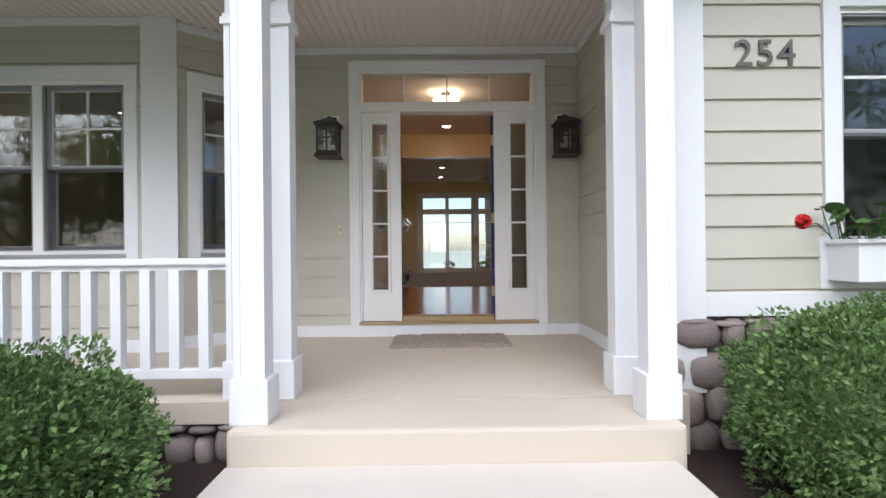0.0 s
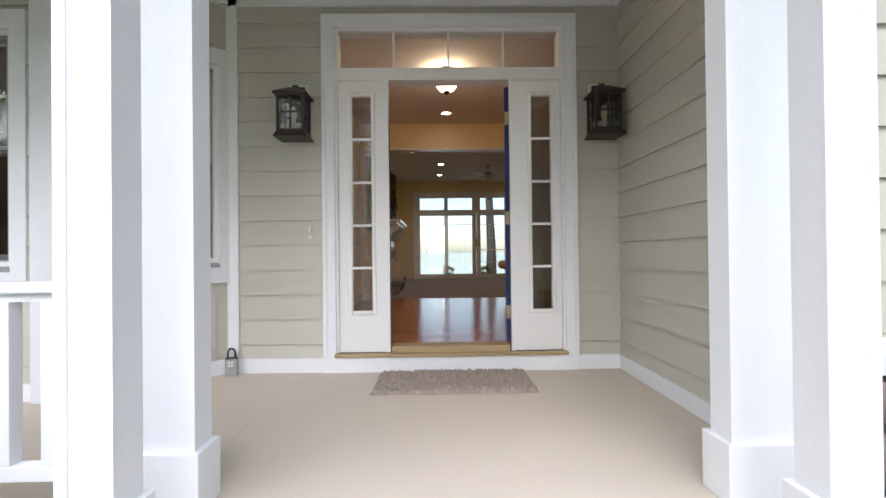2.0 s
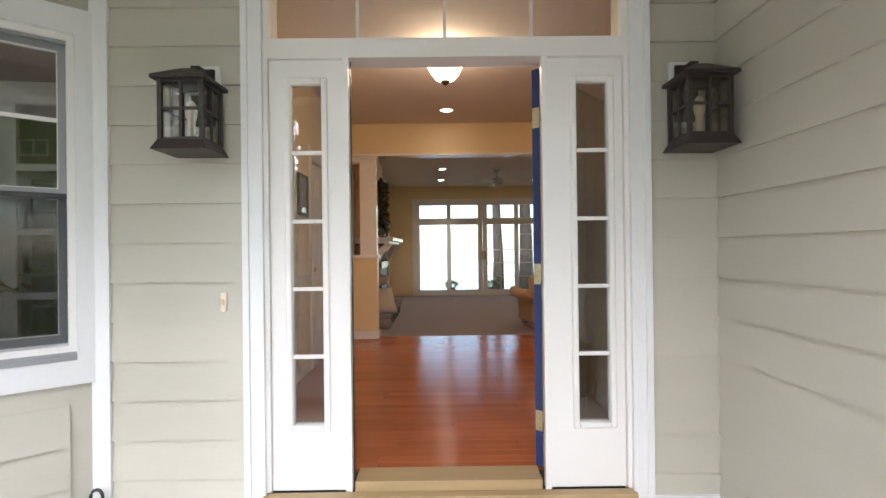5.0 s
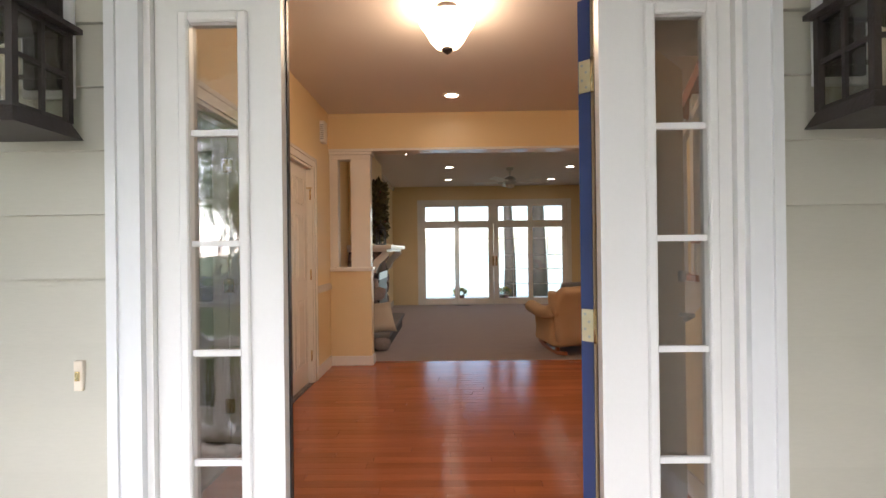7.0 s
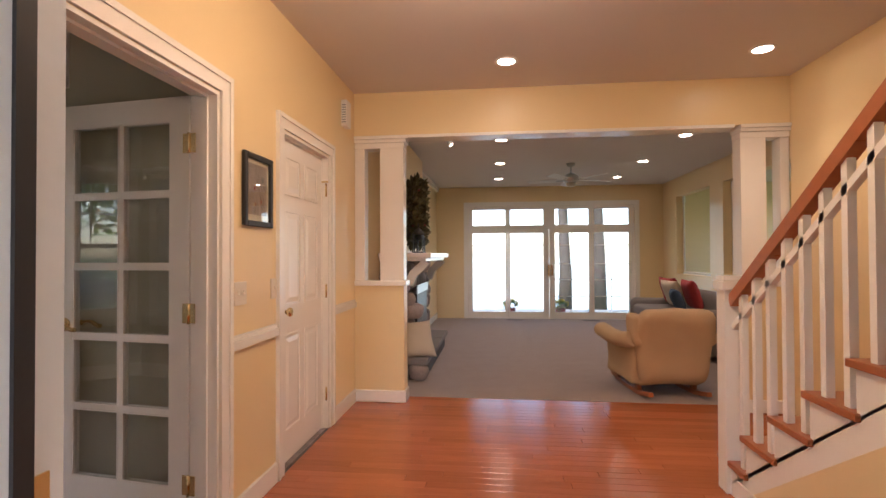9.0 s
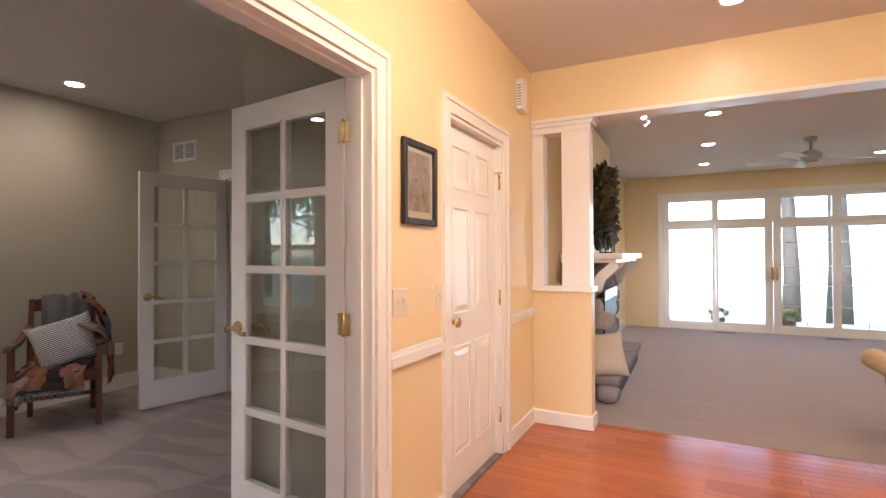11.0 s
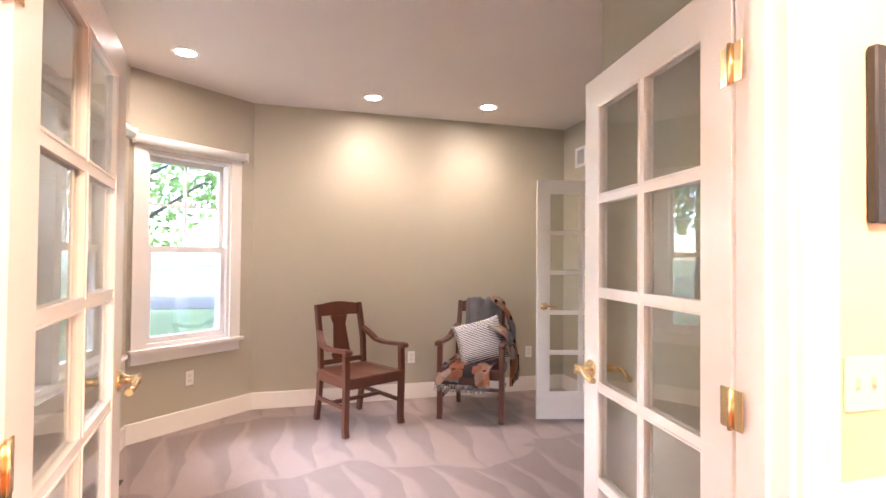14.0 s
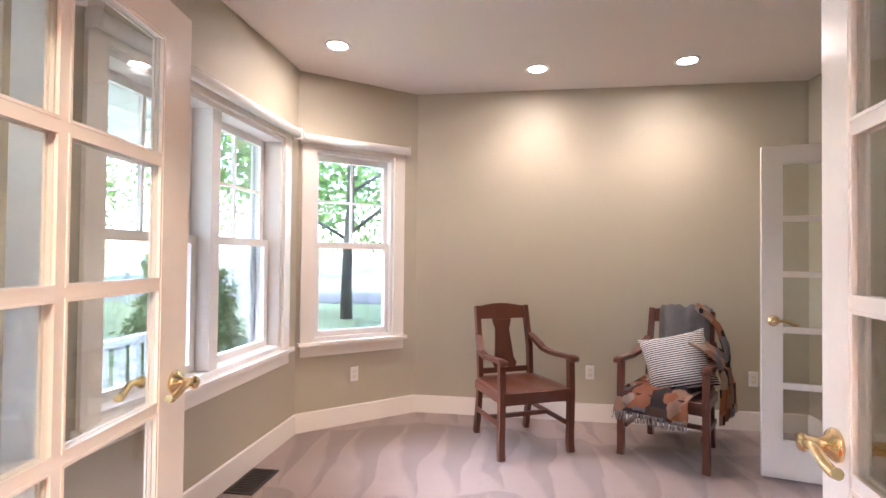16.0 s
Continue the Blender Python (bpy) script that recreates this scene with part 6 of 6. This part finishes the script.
for s in (-1, 1):
    part("arm_panel", rounded(s * 0.32 - 0.055, s * 0.32 + 0.055, -0.32, 0.38, 0.12, 0.56, 0.05, 0.016), TAN, ac, smooth=True)
    part("arm", tube(bmesh.new(), [(s * 0.36, -0.36, 0.63), (s * 0.385, -0.28, 0.60), (s * 0.40, -0.1, 0.575), (s * 0.405, 0.12, 0.575), (s * 0.40, 0.34, 0.59), (s * 0.395, 0.43, 0.59), (s * 0.39, 0.45, 0.59)], 0.085, 18, 0.092), TAN, ac)
    part("wing", rounded(s * 0.335 - 0.05, s * 0.335 + 0.05, -0.46, -0.20, 0.55, 0.88, 0.048, 0.014), TAN, ac, smooth=True)
    part("rocker", bar([(s * 0.27, -0.52, 0.075), (s * 0.27, -0.3, 0.03), (s * 0.27, 0.0, 0.02), (s * 0.27, 0.3, 0.035), (s * 0.27, 0.46, 0.07)], 0.045, 0.045, (1, 0, 0)), TREAD, ac, "curved wooden rocker")
    for y in (-0.26, 0.25):
        part("rocker_leg", boxes((s * 0.27 - 0.02, s * 0.27 + 0.02, y, y + 0.06, 0.03, 0.14)), TREAD, ac)
sf = thing("sofa", "grey upholstered sofa with loose cushions", "sofa", pose(2.47, 11.65, 0.004))
part("base", rounded(-0.42, 0.42, -0.98, 0.98, 0.05, 0.40, 0.05), GREYF, sf, smooth=True)
part("back", rounded(0.20, 0.44, -0.98, 0.98, 0.2, 0.80, 0.09), GREYF, sf, smooth=True)
for y in (-0.98, 0.78):
    part("arm", rounded(-0.42, 0.40, y, y + 0.2, 0.1, 0.62, 0.08), GREYF, sf, smooth=True)
for y in (-0.78, 0.0):
    part("seat_cushion", rounded(-0.42, 0.2, y + 0.005, y + 0.775, 0.40, 0.54, 0.05), GREYF, sf, smooth=True)
cushion("red_cushion", 0.45, 0.42, 0.15, REDF, "dark red cushion on the sofa", pose(2.55, 12.20, 0.76, 0, -18, 10))
cushion("red_cushion", 0.45, 0.42, 0.15, REDF, "dark red cushion on the sofa", pose(2.57, 11.45, 0.76, 0, -18, -4))
cushion("cream_cushion", 0.44, 0.40, 0.15, CREAMF, "cream cushion on the sofa", pose(2.45, 11.80, 0.75, 0, -22, 8))
cushion("navy_cushion", 0.40, 0.30, 0.14, BLUEF, "dark navy cushion on the sofa", pose(2.33, 11.30, 0.70, 0, -25, -14))
for x in (-0.2, 1.3):
    v = thing("floor_vent", "bronze floor register before the patio doors", "air vent", pose(x + 0.5, 14.45, 0.004))
    part("plate", boxes((-0.15, 0.15, -0.04, 0.04, 0, 0.006)), IRON, v)
    part("grille_bars", boxes(*[(-0.14 + 0.02 * k, -0.13 + 0.02 * k, -0.035, 0.035, 0.006, 0.008) for k in range(14)]), BLACK, v)

# ---- outside, behind the house ----
solid("deck", boxes(*[(-3, 5, 14.82 + 0.15 * k, 14.96 + 0.15 * k, -0.12, -0.04) for k in range(14)]), DECK, "weathered grey deck boards behind the house", "deck", kind="structure")


def tree(name, x, y, z, h, r, crown, seed, label, n=5200, size=0.20, low=0.45):
    t = thing(name, label, "tree", pose(x, y, z))
    rr = random.Random(seed)
    bm = bmesh.new()
    lean = rr.uniform(-0.3, 0.3)
    tube(bm, [(0, 0, -0.1), (0.02, 0, h * 0.15), (lean * 0.3, 0.1, h * 0.45), (lean, 0.0, h * 0.8)], r, 12, r * 0.35)
    ends = []
    for k in range(9):
        a = k * 2.4 + rr.random(); z0 = h * rr.uniform(low * 0.8, 0.75); L = crown * rr.uniform(0.6, 1.0)
        e = (L * math.cos(a), L * math.sin(a), z0 + L * rr.uniform(0.2, 0.6))
        tube(bm, [(lean * 0.4, 0.05, z0), (e[0] * 0.5, e[1] * 0.5, z0 + L * 0.3), e], r * 0.32, 6, r * 0.06); ends.append(e)
    part("trunk", bm, BARK, t)
    sets = [leaves(n // 10, e, (crown * 0.48, crown * 0.48, crown * 0.34), size, seed + k, 0.25, 0.5) for k, e in enumerate(ends)]
    sets.append(leaves(n // 5, (lean, 0, h * 0.9), (crown * 0.7, crown * 0.7, h * 0.18), size, seed + 40, 0.3, 0.5))
    leaf_part("crown", sets, LEAF, t)


tree("lake_tree", 1.95, 19.5, GZ, 9, 0.22, 3.6, 21, "tall shore tree with a dark furrowed trunk", 3500)
tree("lake_tree", 3.05, 20.3, GZ, 10, 0.30, 3.8, 25, "tall shore tree with a thick dark trunk", 3500)
tree("lake_tree", 12.0, 18.0, GZ, 9, 0.25, 4.0, 27, "leafy tree beside the sunroom", 6000, low=0.2)
tree("lake_tree", -2.6, 22.0, GZ, 10, 0.26, 3.6, 31, "tall shore tree with high branches", 3500)
for x, y in ((0.25, 15.5), (1.33, 15.5)):
    p = thing("flower_pot", "terracotta pot of yellow flowers on the deck", "flower pot", pose(x, y, -0.04), group="pots on the deck")
    part("pot", lathe([(0.08, 0), (0.11, 0.16), (0.12, 0.18), (0.10, 0.18), (0.001, 0.165)], 20), BERRY, p)
    leaf_part("leaves", [leaves(160, (0, 0, 0.22), (0.15, 0.15, 0.09), 0.06, 3)], GERAN, p)
    leaf_part("blossoms", [leaves(90, (0, 0, 0.27), (0.15, 0.15, 0.07), 0.05, 5, 0.8)], YEL, p)

# ---- outside, in front of the house ----
for i, (x, y, h, c) in enumerate(((-15.5, 1.0, 9, 4.2), (-12.5, -6.5, 8, 3.6), (-4.2, -9.5, 8, 3.4), (6.5, -9.5, 8, 3.6), (-21, -4, 10, 4.6), (-4.5, -22, 10, 5), (8, -24, 10, 5), (-14, -24, 10, 5), (-26, -20, 11, 5.5), (20, -22, 11, 5.5))):
    tree("front_tree", x, y, GZ, h, 0.20, c, 50 + i, "leafy green deciduous tree on the front lawn", 6500, 0.26, 0.22)
con = thing("conifer", "dense dark green conifer beyond the porch railing", "conifer", pose(-8.5, 0.7, GZ))
part("trunk", tube(bmesh.new(), [(0, 0, 0), (0.02, 0, 1.4), (0, 0.02, 2.7)], 0.09, 10, 0.02), BARK, con)
leaf_part("foliage", [leaves(int(1500 * (1.15 - k / 12)), (0.06 * math.sin(k * 2.1), 0.06 * math.cos(k * 1.7), 0.3 + 0.24 * k), (1.0 - 0.085 * k, 1.0 - 0.085 * k, 0.26), 0.11, 70 + k, 0.35, 0.6) for k in range(11)], SHRUB, con)
fence = thing("white_fence", "white three-rail lawn fence", "fence", pose(-16, -8.6, GZ))
for z in (0.35, 0.65, 0.95):
    part("fence_rail", boxes((-14, 22, -0.02, 0.02, z, z + 0.12)), OUTTRIM, fence)
for k in range(16):
    part("fence_post", boxes((-14 + 2.4 * k - 0.06, -14 + 2.4 * k + 0.06, -0.06, 0.06, 0, 1.2)), OUTTRIM, fence)
hs = thing("neighbour_house", "white house across the street with a grey roof", "house", pose(-9, -34, GZ))
part("wall", boxes((-7, 7, -4, 4, 0, 5.2)), OUTTRIM, hs)
bm = bmesh.new()
vs = [bm.verts.new(p) for p in ((-7.5, -4.5, 5.2), (7.5, -4.5, 5.2), (7.5, 4.5, 5.2), (-7.5, 4.5, 5.2), (-7.5, 0, 8), (7.5, 0, 8))]
for f in ((0, 1, 5, 4), (2, 3, 4, 5), (0, 4, 3), (1, 2, 5), (0, 3, 2, 1)): bm.faces.new([vs[i] for i in f])
part("roof", bm, ASPHALT, hs)
for x in (-5, -2.2, 2.2, 5):
    for z in (0.9, 3.3):
        w = part("window", boxes((x - 0.6, x + 0.6, 4.0, 4.06, z, z + 1.4)), OUTTRIM, hs)
        part("pane", boxes((x - 0.52, x + 0.52, 4.06, 4.08, z + 0.08, z + 1.32)), BLACK, w)
part("door", boxes((-0.5, 0.5, 4.0, 4.05, 0, 2.1)), NAVY, hs)
van = thing("parked_van", "white van parked across the street", "van", pose(-3.2, -13.5, GZ + 0.02))
bm = bmesh.new()
prof = [(-2.4, 0.35), (2.3, 0.35), (2.35, 0.95), (1.5, 1.15), (1.0, 1.85), (-2.3, 1.9), (-2.4, 1.0)]
a = [bm.verts.new((x, -0.9, z)) for x, z in prof]; b = [bm.verts.new((x, 0.9, z)) for x, z in prof]
bm.faces.new(a); bm.faces.new(b[::-1])
for k in range(len(prof)): bm.faces.new([a[k], a[(k + 1) % 7], b[(k + 1) % 7], b[k]])
bmesh.ops.bevel(bm, geom=bm.edges[:], offset=0.07, segments=2, affect='EDGES')
part("body", bm, PAINT, van)
part("side_window", boxes((0.1, 1.05, 0.89, 0.91, 1.2, 1.7)), BLACK, van)
for x in (-1.5, 1.5):
    for y in (-0.85, 0.85):
        wh = part("tyre", tube(bmesh.new(), [(x, y - 0.1, 0.33), (x, y + 0.1, 0.33)], 0.33, 20), BLACK, van)
        part("rim", tube(bmesh.new(), [(x, y - 0.105, 0.33), (x, y + 0.105, 0.33)], 0.18, 16), STEEL, wh)

# ---- cherry floor strips of the foyer, each a piece ----
fl = solid("floor_foyer", boxes((-1.29, 2.35, 5.01, 8.965, -0.0215, -0.012)), MORTAR, "glossy red cherry strip floor", "floor", kind="structure")
r = random.Random(12)
y = 5.022
pw = 0.0755
lens_ = [0.7, 0.95, 1.2, 1.5]
shared = {}
while y < 8.96:
    x = -1.285 - r.uniform(0, 0.6)
    while x < 2.34:
        L = r.choice(lens_)
        a, b = max(x, -1.285), min(x + L, 2.345)
        if b - a > 0.02:
            key = round(b - a, 3)
            if key not in shared:
                bm = boxes((0, key - 0.0012, 0, pw - 0.0012, -0.012, 0.002))
                bmesh.ops.bevel(bm, geom=[e for e in bm.edges if all(v.co.z > 0 for v in e.verts)], offset=0.0012, segments=1, affect='EDGES')
                shared[key] = done("floor_strip", bm, PLANK)
            o = new("floor_strip", shared[key]); o.parent = fl; o.location = (a, y, 0)
        x += L
    y += pw
